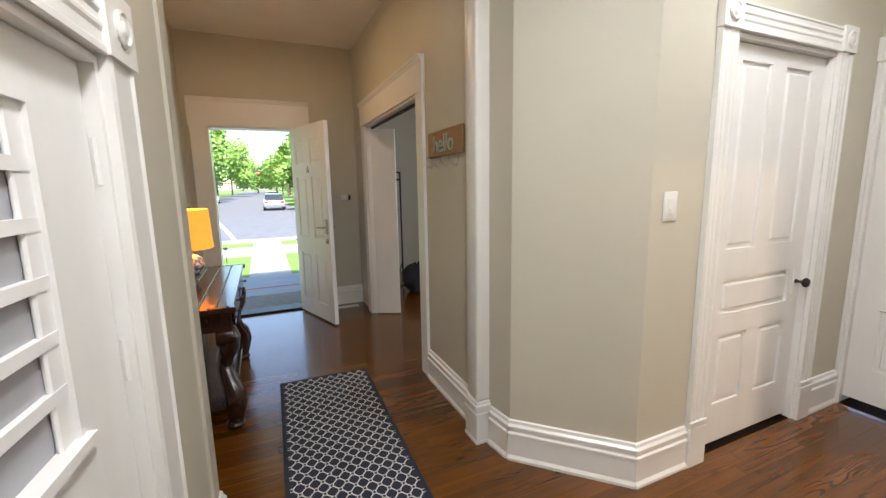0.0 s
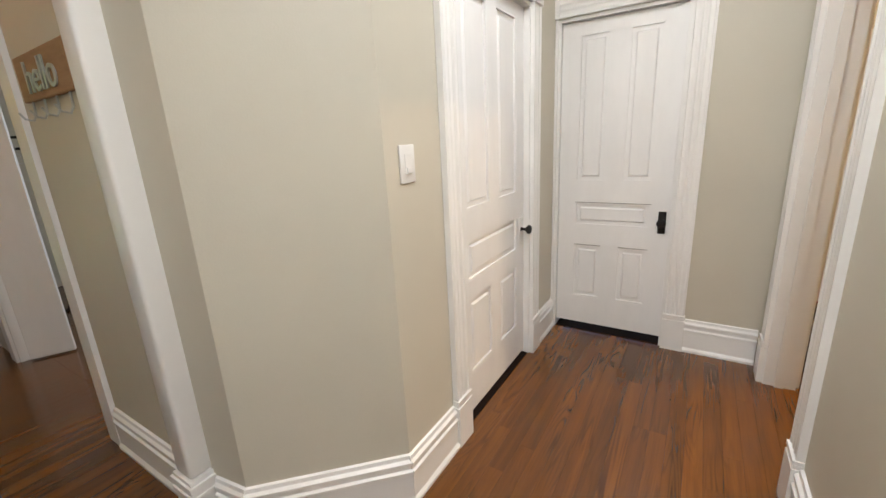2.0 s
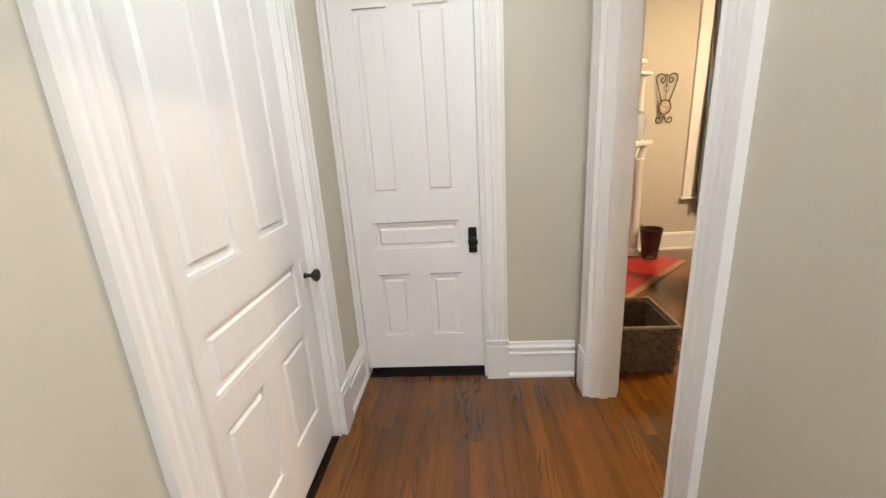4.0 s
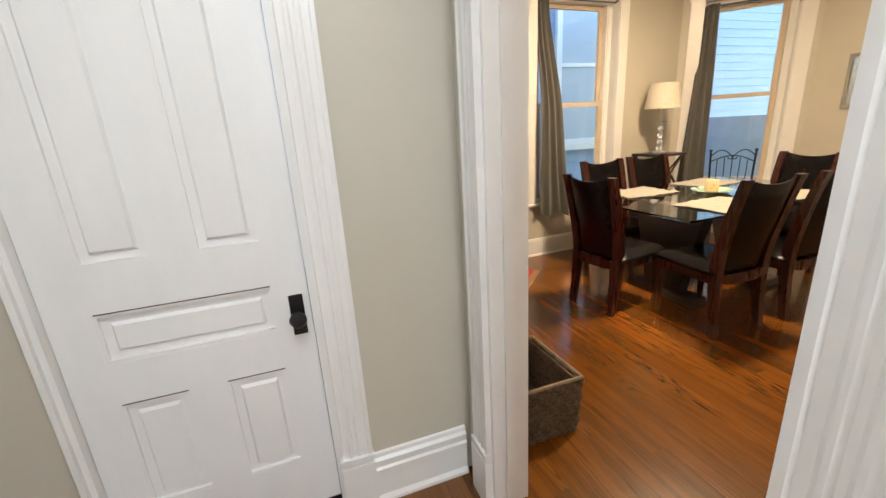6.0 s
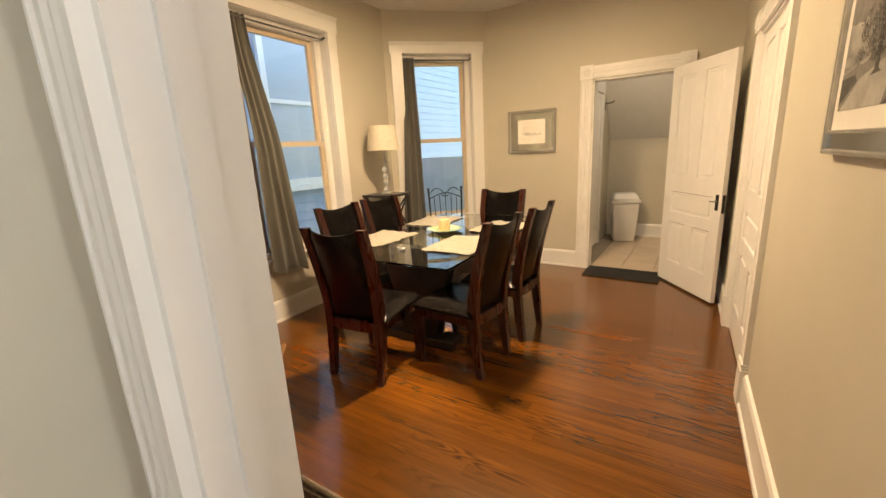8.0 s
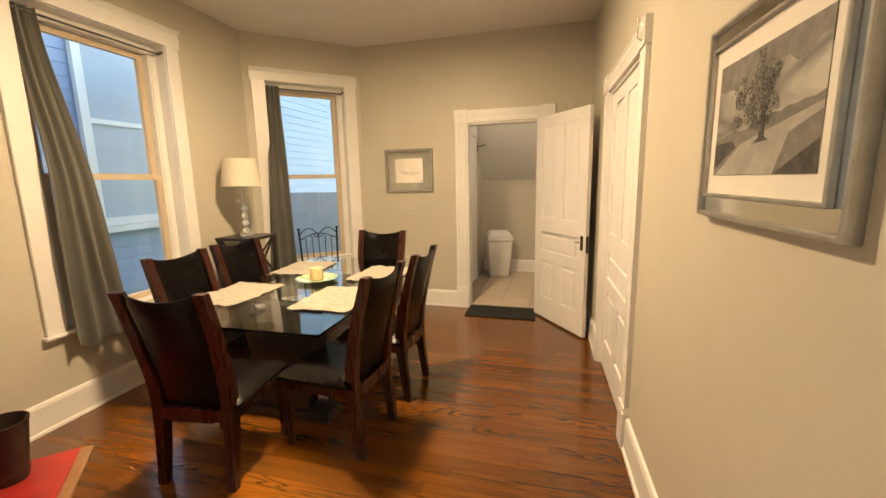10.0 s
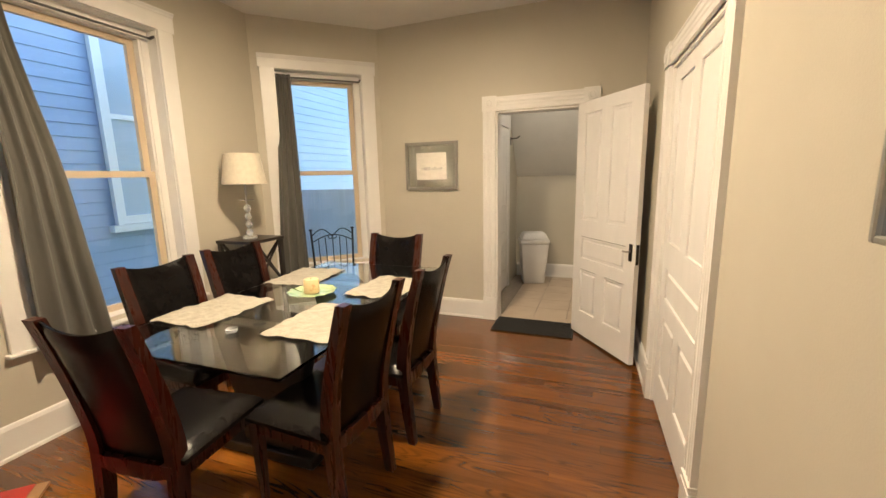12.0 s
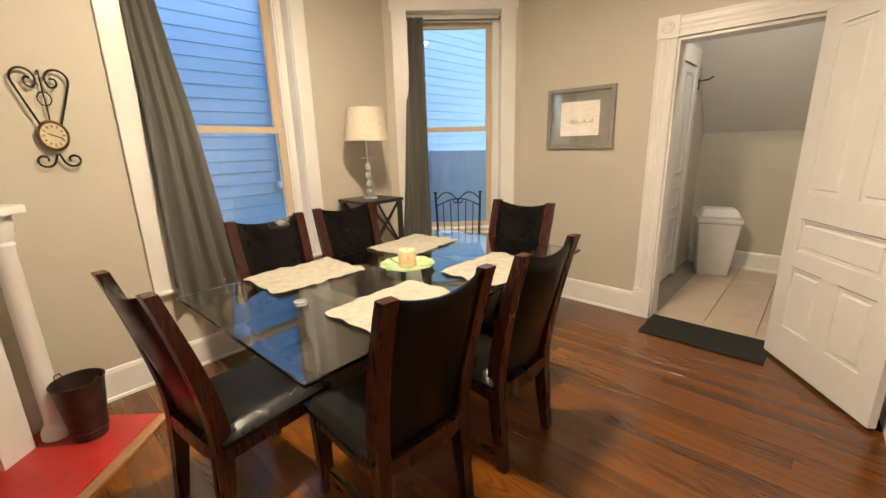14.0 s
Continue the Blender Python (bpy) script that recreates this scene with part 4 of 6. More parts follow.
# pictures
SILVER = mat("silver_frame", (0.50, 0.50, 0.48), (0.40, 0.40, 0.38), 0.3, 20, metal=0.8)
GREYWOOD = mat("grey_wood_frame", (0.28, 0.27, 0.24), (0.22, 0.21, 0.19), 0.45, 8, stretch=(1, 1, 1))
MATB = mat("grey_green_mat_board", (0.13, 0.125, 0.10), (0.115, 0.11, 0.088), 0.8, 30)
CARD = mat("white_mat_board", (0.74, 0.72, 0.67), (0.72, 0.70, 0.65), 0.8, 30)
MIRROR = mat("mirror_band", (0.72, 0.73, 0.72), (0.70, 0.71, 0.70), 0.04, 3, metal=1.0)
INK = mat("ink_grey", (0.16, 0.15, 0.15), (0.25, 0.24, 0.23), 0.8, 60)


def border(x0, z0, x1, z1, w, y0, y1):
    return boxes((x0, y0, z0, x0 + w, y1, z1), (x1 - w, y0, z0, x1, y1, z1), (x0 + w, y0, z0, x1 - w, y1, z0 + w), (x0 + w, y0, z1 - w, x1 - w, y1, z1))


p2 = thing("framed_picture", DS @ pose(4.300 - SW[0], 0, 1.577), "small grey-framed winter landscape print with a grey-green mat", "picture")
part("frame", bevelled(border(-0.288, -0.243, 0.288, 0.243, 0.032, 0.002, 0.028), 0.003, 1), GREYWOOD, p2)
part("mat_board", boxes((-0.258, 0.003, -0.213, 0.258, 0.012, 0.213)), MATB, p2, "grey-green mat board")
PRINT = mat("pale_print_paper", (0.54, 0.52, 0.47), (0.44, 0.42, 0.38), 0.8, 9, stretch=(1, 1, 4))
part("print", boxes((-0.165, 0.012, -0.135, 0.165, 0.0135, 0.135)), PRINT, p2, "pale print of a wintry field")
rp = random.Random(5)
bm = bmesh.new()
for k in range(26):
    x = -0.12 + 0.009 * k + rp.uniform(-0.004, 0.004)
    h = rp.uniform(0.008, 0.032)
    box(bm, x, 0.0136, -0.035 + rp.uniform(-0.008, 0.004), x + rp.uniform(0.003, 0.009), 0.0142, -0.035 + h)
part("tree_line", bm, INK, p2, "row of small grey bare trees")
part("glazing", boxes((-0.256, 0.016, -0.211, 0.256, 0.018, 0.211)), PANE, p2, "clear glass").visible_shadow = False

PHOTO = bpy.data.materials.new("grey_photograph")
PHOTO.use_nodes = True
pn, plk = PHOTO.node_tree.nodes, PHOTO.node_tree.links
ptc = pn.new("ShaderNodeTexCoord")
pmap = pn.new("ShaderNodeMapping")
pmap.inputs["Scale"].default_value, pmap.inputs["Rotation"].default_value = (2.0, 1.0, 7.0), (0, radians(-24), 0)
plk.new(ptc.outputs["Object"], pmap.inputs["Vector"])
pno = pn.new("ShaderNodeTexNoise")
pno.inputs["Scale"].default_value, pno.inputs["Detail"].default_value, pno.inputs["Distortion"].default_value = 1.6, 6, 0.8
plk.new(pmap.outputs["Vector"], pno.inputs["Vector"])
pra = pn.new("ShaderNodeValToRGB")
pra.color_ramp.elements[0].position, pra.color_ramp.elements[0].color = 0.34, (0.10, 0.097, 0.09, 1)
pra.color_ramp.elements[1].position, pra.color_ramp.elements[1].color = 0.62, (0.46, 0.44, 0.40, 1)
plk.new(pno.outputs["Fac"], pra.inputs["Fac"])
plk.new(pra.outputs["Color"], pn["Principled BSDF"].inputs["Base Color"])
pn["Principled BSDF"].inputs["Roughness"].default_value = 0.6

p1 = thing("framed_photograph", DWF @ pose(1.010, 0, 1.597), "large silver and mirror framed black-and-white photograph of a tree", "picture")
part("frame", bevelled(border(-0.305, -0.248, 0.305, 0.248, 0.013, 0.0, 0.030), 0.003, 1), SILVER, p1)
part("mirror_band", boxes((-0.293, 0.002, -0.236, 0.293, 0.020, 0.236)), MIRROR, p1, "flat mirrored border")
part("inner_frame", bevelled(border(-0.262, -0.194, 0.262, 0.194, 0.010, 0.020, 0.034), 0.002, 1), SILVER, p1)
part("mat_board", boxes((-0.253, 0.0205, -0.185, 0.253, 0.024, 0.185)), CARD, p1, "white mat board")
part("photograph", boxes((-0.215, 0.0242, -0.136, 0.215, 0.0255, 0.136)), PHOTO, p1, "black-and-white photograph of a country road")
INKD = mat("ink_dark", (0.028, 0.027, 0.025), (0.075, 0.072, 0.067), 0.7, 45)
INKM = mat("ink_middle", (0.13, 0.125, 0.115), (0.21, 0.20, 0.185), 0.7, 30)
INKL = mat("ink_pale", (0.40, 0.385, 0.35), (0.28, 0.27, 0.25), 0.7, 14)


def patch(bm, pts, y):
    """A flat patch of the photograph: points in shares of its half width and half height, u to a viewer's right."""
    bm.faces.new([bm.verts.new((-0.215 * u, y, 0.136 * v)) for u, v in pts])


def wavy(a, b, n, amp, seed):
    q = random.Random(seed)
    return [(a[0] + (b[0] - a[0]) * i / n, a[1] + (b[1] - a[1]) * i / n + q.uniform(-amp, amp)) for i in range(n + 1)]


bm = bmesh.new()
patch(bm, [(-1, 1), (1, 1)] + wavy((1, 0.62), (-1, 0.52), 14, 0.10, 2), 0.0256)
part("cloud_image", bm, INKM, p1, "dark clouds in the photograph")
bm = bmesh.new()
patch(bm, wavy((-1, -0.34), (1, 0.02), 16, 0.035, 3) + [(1, -1), (-1, -1)], 0.0257)
part("field_image", bm, INKM, p1, "grey fields in the photograph")
bm = bmesh.new()
patch(bm, [(-0.95, -1), (-0.35, -0.48), (0.25, -0.30), (1, -0.10), (1, -0.20), (0.55, -0.42), (0.35, -1)], 0.0258)
part("road_image", bm, INKL, p1, "pale country road in the photograph")
bm = bmesh.new()
patch(bm, [(0.35, -1), (1, -0.55), (1, -1)], 0.0259)
part("verge_image", bm, INKD, p1, "dark verge in the photograph")
bm = bmesh.new()
patch(bm, [(-1, -0.42), (-0.55, -0.40), (-0.45, -0.52), (-1, -0.90)], 0.0259)
part("verge_image", bm, INKD, p1, "dark verge in the photograph")
bm = bmesh.new()
patch(bm, [(0.02, -0.42), (0.05, 0.3), (0.10, 0.3), (0.14, -0.42), (0.22, -0.48), (-0.08, -0.50)], 0.0260)
part("trunk_image", bm, INKD, p1, "dark trunk in the photograph")
rp = random.Random(9)
dark, pale = bmesh.new(), bmesh.new()
clumps = [(rp.gauss(0.04, 0.21), rp.uniform(-0.15, 0.85), rp.uniform(0.07, 0.17)) for _ in range(30)]
for k in range(2200):
    cu, cv, cr = clumps[k % len(clumps)]
    a, r, s = rp.uniform(0, 6.28), cr * rp.random() ** 0.5, rp.uniform(0.007, 0.018)
    u, v = cu + r * math.cos(a), cv + 1.5 * r * math.sin(a)
    lit = rp.random() < (0.55 if u < 0.02 else 0.25)
    pts = [(u + s * math.cos(b + a), v + 1.5 * s * math.sin(b + a)) for b in (0, 1.1, 2.0, 3.1, 4.0, 5.2)]
    patch(pale if lit else dark, pts, 0.0262 + 0.0000006 * k)
part("tree_image", dark, INKD, p1, "dark leafy tree in the photograph")
part("tree_light_image", pale, INKM, p1, "greyer foliage in the photograph")

# iron scroll clock
ck = thing("wall_clock", EAST @ pose(dist(W1A, (5.624, -1.43)), 0, 1.492) @ Matrix.Diagonal((0.86, 0.9, 1.05, 1)), "black iron scrollwork wall clock with a cream dial", "clock")


def spiral(cx, cz, r0, r1, a0, a1, n=26):
    return [(cx + (r0 + (r1 - r0) * i / n) * math.cos(a0 + (a1 - a0) * i / n), 0.03, cz + (r0 + (r1 - r0) * i / n) * math.sin(a0 + (a1 - a0) * i / n)) for i in range(n + 1)]


for sx in (-1, 1):
    side = [(sx * 0.045, 0.03, 0.05), (sx * 0.085, 0.03, 0.15), (sx * 0.118, 0.03, 0.235)]
    top = [(sx * (0.070 + 0.050 * math.cos(a)), 0.03, 0.25 + 0.045 * math.sin(a)) for a in [0.0 + i * 0.3 for i in range(14)]]
    curl = [(sx * (0.048 + (0.028 - 0.0016 * i) * math.cos(4.0 + i * 0.42)), 0.03, 0.243 + (0.030 - 0.0018 * i) * math.sin(4.0 + i * 0.42)) for i in range(12)]
    part("scroll", tube(side + top + curl, 0.0055, 6), BLACK, ck, smooth=True)
    foot = [(sx * 0.004, 0.03, -0.085)] + [(sx * (0.062 + (0.044 - 0.0022 * i) * math.cos(3.6 + i * 0.46)), 0.03, -0.112 + (0.036 - 0.0019 * i) * math.sin(3.6 + i * 0.46)) for i in range(15)]
    part("foot_scroll", tube(foot, 0.0055, 6), BLACK, ck, smooth=True)
part("stem", tube([(0, 0.03, 0.07), (0, 0.03, 0.29)], 0.004, 6), BLACK, ck)
part("ring", tube([(0.030 * math.cos(a), 0.03, 0.165 + 0.030 * math.sin(a)) for a in [i * math.pi / 12 for i in range(24)]], 0.003, 6, closed=True), BLACK, ck)
part("hanger", tube([(0, 0.0, 0.285), (0, 0.03, 0.285)], 0.006, 6), BLACK, ck)
turnx = Matrix.Rotation(radians(-90), 4, "X")
BRASS = mat("aged_brass", (0.30, 0.18, 0.07), (0.20, 0.11, 0.04), 0.35, 20, metal=0.9)
DIAL = mat("cream_dial", (0.66, 0.57, 0.40), (0.58, 0.48, 0.31), 0.5, 12)
part("rim", lathe([(0.066, 0.0), (0.071, 0.010), (0.069, 0.022), (0.063, 0.026), (0.058, 0.020), (0.056, 0.004)], 40), BRASS, ck, "aged brass rim", True, Matrix.Translation((0, 0.018, 0)) @ turnx)
dl = part("dial", lathe([(0.057, 0.0), (0.057, 0.012), (0.001, 0.0125)], 40), DIAL, ck, "cream dial", False, Matrix.Translation((0, 0.022, 0)) @ turnx)
for k in range(12):
    a = k * math.pi / 6
    bm = boxes((-0.0035, 0.0345, 0.036, -0.001, 0.0352, 0.050), (0.001, 0.0345, 0.036, 0.0035, 0.0352, 0.050))
    bmesh.ops.transform(bm, matrix=Matrix.Rotation(a, 4, "Y"), verts=bm.verts)
    part("hour_mark", bm, BLACK, ck)
for a, ln in ((1.15, 0.028), (-1.9, 0.040)):
    bm = boxes((-0.002, 0.0356, -0.008, 0.002, 0.0364, ln))
    bmesh.ops.transform(bm, matrix=Matrix.Rotation(a, 4, "Y"), verts=bm.verts)
    part("clock_hand", bm, BLACK, ck)

# corner fireplace
RED = mat("red_painted_brick", (0.40, 0.028, 0.024), (0.31, 0.020, 0.018), 0.4, 5, bump=0.06, fine=40)
fpm = along(FPA, FPB)
fp = thing("fireplace", fpm @ Matrix.Diagonal((1, 1, 1.025, 1)), "white painted corner fireplace surround with two shelves and red firebox", "fireplace")
FN = dist(FPA, FPB)
part("firebox", boxes((0.40, 0.004, 0.0, FN - 0.40, 0.035, 0.86)), RED, fp, "red painted firebox front")
part("firebox_opening", boxes((0.56, 0.036, 0.03, 1.01, 0.040, 0.66)), BLACK, fp, "black cast iron firebox cover")
part("frieze", boxes((0.12, 0.004, 0.86, FN - 0.12, 0.10, 1.118)), WHITE, fp)
part("overmantel", boxes((0.12, 0.004, 1.158, FN - 0.12, 0.05, 1.734)), WHITE, fp)
for s in (0.25, FN - 0.40):
    part("side_board", boxes((s, 0.002, 0.018, s + 0.15, 0.10, 0.86)), WHITE, fp)
s = 0.155
part("column", lathe([(0.066, 0.018), (0.066, 0.05), (0.058, 0.07), (0.046, 0.085), (0.043, 0.11), (0.040, 0.97), (0.046, 0.985), (0.040, 1.0), (0.050, 1.03), (0.053, 1.06), (0.058, 1.08), (0.058, 1.118)], 24, at=(s, 0.13, 0)), WHITE, fp, "turned white column", True)
part("upper_column", lathe([(0.040, 1.158), (0.040, 1.19), (0.028, 1.21), (0.026, 1.65), (0.034, 1.67), (0.038, 1.734)], 20, at=(s, 0.10, 0)), WHITE, fp, "slim turned white column", True)
part("mantel_shelf", bevelled(boxes((0.09, 0.0, 1.118, 1.055, 0.22, 1.158)), 0.008, 2), WHITE, fp)
part("end_panel", bevelled(boxes((1.06, 0.101, 0.018, 1.25, 0.47, 1.734)), 0.004, 1), WHITE, fp, "tall plain white end panel")
part("upper_shelf", bevelled(boxes((0.09, 0.0, 1.735, FN - 0.09, 0.17, 1.765)), 0.006, 2), WHITE, fp)
part("upper_shelf", bevelled(boxes((1.03, 0.171, 1.735, 1.28, 0.50, 1.765)), 0.006, 2), WHITE, fp)
part("crest", boxes((0.16, 0.0, 1.765, FN - 0.16, 0.04, 1.90)), WHITE, fp)
part("crest", boxes((1.07, 0.041, 1.765, 1.24, 0.46, 1.90)), WHITE, fp)
for s in (0.36, FN - 0.36):
    part("corbel", extruded([(0.10, 0.90), (0.13, 0.92), (0.14, 0.98), (0.18, 1.02), (0.20, 1.117), (0.10, 1.117)], 0, s - 0.03, s + 0.03), WHITE, fp)
hm = thing("hearth", fpm, "red painted hearth slab edged with a wooden strip", "hearth", kind="structure")
part("slab", boxes((0.02, 0.004, 0.0, FN - 0.02, 0.545, 0.018)), RED, hm)
EDGE = mat("pale_oak_strip", (0.30, 0.17, 0.08), (0.24, 0.13, 0.06), 0.45, 6, stretch=(2, 2, 2))
part("edging", boxes((0.02, 0.546, 0.0, FN - 0.02, 0.60, 0.014)), EDGE, hm, "worn oak edging strip")

jar = thing("glass_jar", fpm @ pose(0.30, 0.135, 1.188) @ Matrix.Diagonal((1.2, 1.2, 1.3, 1)), "clear glass apothecary jar with a lid", "jar")
part("jar_body", lathe([(0.035, 0.0), (0.05, 0.004), (0.06, 0.06), (0.072, 0.13), (0.066, 0.17), (0.055, 0.185), (0.052, 0.184), (0.063, 0.165), (0.068, 0.13), (0.056, 0.06), (0.046, 0.010), (0.004, 0.008)], 24), CRYSTAL, jar, smooth=True)
part("lid", lathe([(0.058, 0.186), (0.062, 0.192), (0.03, 0.215), (0.012, 0.225), (0.016, 0.24), (0.006, 0.25)], 24), CRYSTAL, jar, "glass lid with a knob", True)

TIN = mat("rusty_tin", (0.075, 0.055, 0.045), (0.050, 0.036, 0.030), 0.45, 12, metal=0.6, bump=0.1)
bk = thing("metal_bucket", pose(5.285, -1.265, 0.018) @ Matrix.Diagonal((1.0, 1.0, 1.06, 1)), "dark weathered tin bucket standing on the hearth", "bucket")
bm = lathe([(0.066, 0.0), (0.070, 0.002), (0.105, 0.285), (0.109, 0.290), (0.109, 0.296), (0.103, 0.296), (0.066, 0.012), (0.004, 0.010)], 36)
part("body", bm, TIN, bk, smooth=True)
part("band", lathe([(0.075, 0.035), (0.078, 0.038), (0.079, 0.046), (0.077, 0.050)], 36), TIN, bk, smooth=True)
for a in (0.6, 0.6 + math.pi):
    cx, cy = 0.106 * math.cos(a), 0.106 * math.sin(a)
    part("ear", tube([(cx - 0.02 * math.sin(a), cy + 0.02 * math.cos(a), 0.285), (cx * 1.06 - 0.012 * math.sin(a), cy * 1.06 + 0.012 * math.cos(a), 0.312), (cx * 1.06 + 0.012 * math.sin(a), cy * 1.06 - 0.012 * math.cos(a), 0.312), (cx + 0.02 * math.sin(a), cy - 0.02 * math.cos(a), 0.285)], 0.003, 6), TIN, bk)

# woven basket
SEA = mat("dark_seagrass", (0.045, 0.030, 0.019), (0.145, 0.100, 0.062), 0.8, 40, stretch=(1, 1, 2), bump=0.6, fine=120)
RIMC = mat("pale_seagrass_rim", (0.28, 0.22, 0.15), (0.20, 0.15, 0.10), 0.8, 40, bump=0.5)
ba = thing("woven_basket", pose(3.49, -0.405, 0), "rectangular dark seagrass basket with a pale rim", "basket")
part("core", boxes((-0.185, -0.145, 0.0, 0.185, 0.145, 0.012), (-0.186, -0.146, 0.012, -0.178, 0.146, 0.27), (0.178, -0.146, 0.012, 0.186, 0.146, 0.27), (-0.177, -0.146, 0.012, 0.177, -0.138, 0.27), (-0.177, 0.138, 0.012, 0.177, 0.146, 0.27)), SEA, ba)
for k in range(16):
    z = 0.012 + 0.0168 * k
    t = k / 15
    a, b = 0.190 + 0.010 * t, 0.150 + 0.010 * t
    pts = []
    for i in range(88):
        q = i / 88 * 4
        side, f = int(q), q - int(q)
        px, py = ((-a + 2 * a * f, -b), (a, -b + 2 * b * f), (a - 2 * a * f, b), (-a, b - 2 * b * f))[side]
        wv = 0.0065 * math.sin(i * math.pi / 2 + k * math.pi / 2 + 0.7)
        pts.append((px + (wv if side in (1, 3) else 0), py + (wv if side in (0, 2) else 0), z + 0.0015 * math.sin(i * 1.3 + k)))
    part("coil", tube(pts, 0.0088, 6, closed=True), SEA, ba, smooth=True)
part("rim", tube([(-0.2, -0.16, 0.283), (0.2, -0.16, 0.283), (0.2, 0.16, 0.283), (-0.2, 0.16, 0.283)], 0.011, 8, closed=True), RIMC, ba, "pale twisted rim")

# mat, bin
RUBBER = mat("black_ribbed_mat", (0.012, 0.012, 0.012), (0.02, 0.02, 0.02), 0.8, 30, bump=0.3)
dm = thing("door_mat", pose(3.227, -4.430, 0.0, 0, 0, 0), "black ribbed door mat in front of the passage", "mat")
bm = bevelled(boxes((-0.377, -0.19, 0.005, 0.377, 0.19, 0.014)), 0.003, 1)
part("backing", bm, RUBBER, dm)
bm = bmesh.new()
for k in range(36):
    y = -0.178 + k * 0.01
    box(bm, -0.365, y, 0.0135, 0.365, y + 0.006, 0.0170)
part("ribs", bm, RUBBER, dm)
PLASTIC = mat("white_plastic", (0.74, 0.73, 0.71), (0.70, 0.69, 0.67), 0.35, 6)
bn = thing("trash_bin", pose(3.49, -6.17, 0, 0, 0, 18), "white plastic trash bin with a swing lid", "trash bin")


def frustum(x0, y0, z0, x1, y1, z1):
    bm = bmesh.new()
    lo = [bm.verts.new((a * x0, b * y0, z0)) for a, b in ((-1, -1), (1, -1), (1, 1), (-1, 1))]
    hi = [bm.verts.new((a * x1, b * y1, z1)) for a, b in ((-1, -1), (1, -1), (1, 1), (-1, 1))]
    for k in range(4):
        bm.faces.new((lo[k], lo[(k + 1) % 4], hi[(k + 1) % 4], hi[k]))
    bm.faces.new(lo[::-1])
    bm.faces.new(hi)
    return bm


part("body", bevelled(frustum(0.14, 0.11, 0, 0.185, 0.15, 0.56), 0.02, 3), PLASTIC, bn, smooth=True)
part("collar", bevelled(frustum(0.195, 0.16, 0.56, 0.192, 0.157, 0.61), 0.008, 2), PLASTIC, bn, smooth=True)
part("swing_lid", bevelled(frustum(0.185, 0.15, 0.61, 0.14, 0.10, 0.70), 0.022, 3), PLASTIC, bn, "white domed swing lid", True)

# corridor switch
sw = thing("light_switch", CN @ pose(EC[0] - 1.648, 0, 1.31), "white dimmer switch plate on the wall", "switch")
part("plate", bevelled(boxes((-0.041, 0, -0.064, 0.041, 0.007, 0.064)), 0.003, 2), PLASTIC, sw, smooth=True)
part("insert", bevelled(boxes((-0.018, 0.007, -0.034, 0.018, 0.0095, 0.034)), 0.001, 1), PLASTIC, sw)
part("slider", bevelled(boxes((-0.013, 0.0095, -0.030, 0.013, 0.014, -0.012)), 0.001, 1), PLASTIC, sw)

# ---- things: hall ----
CARVED = mat("carved_dark_walnut", (0.044, 0.013, 0.007), (0.022, 0.007, 0.0045), 0.20, 6, stretch=(3, 0.8, 3), bump=0.08, fine=50, coat=0.4)
ct = thing("console_table", pose(-0.375, 3.12, 0, 0, 0, 0), "carved dark walnut console table with scroll legs and a low shelf", "table")
for k in range(5):
    x = -0.215 + k * 0.088
    part("top_board", bevelled(boxes((x, -0.66, 0.752, x + 0.084, 0.66, 0.782)), 0.004, 1), CARVED, ct)
part("breadboard", bevelled(boxes((-0.222, -0.70, 0.750, 0.232, -0.661, 0.783)), 0.005, 1), CARVED, ct)
part("breadboard", bevelled(boxes((-0.222, 0.661, 0.750, 0.232, 0.70, 0.783)), 0.005, 1), CARVED, ct)
for sy in (-1, 1):
    for k in range(5):
        part("stud", lathe([(0.008, 0.0), (0.006, 0.004), (0.001, 0.005)], 10, at=(-0.17 + k * 0.09, sy * 0.68, 0.783)), BLACK, ct, "dark iron stud")
part("apron", bevelled(boxes((-0.19, -0.60, 0.62, 0.20, 0.60, 0.749)), 0.006, 1), CARVED, ct)
for y in (-0.30, 0.30):
    dr = part("drawer", bevelled(boxes((0.201, y - 0.25, 0.635, 0.214, y + 0.25, 0.738)), 0.004, 1), CARVED, ct)
    for dy in (-0.13, 0.13):
        part("pull", lathe([(0.005, 0), (0.005, 0.012), (0.012, 0.018), (0.010, 0.026), (0.002, 0.029)], 12), BLACK, dr, "small dark pull", True, Matrix.Translation((0.214, y + dy, 0.687)) @ Matrix.Rotation(radians(90), 4, "Y"))
part("shelf", bevelled(boxes((-0.19, -0.56, 0.115, 0.17, 0.56, 0.145)), 0.005, 1), CARVED, ct)
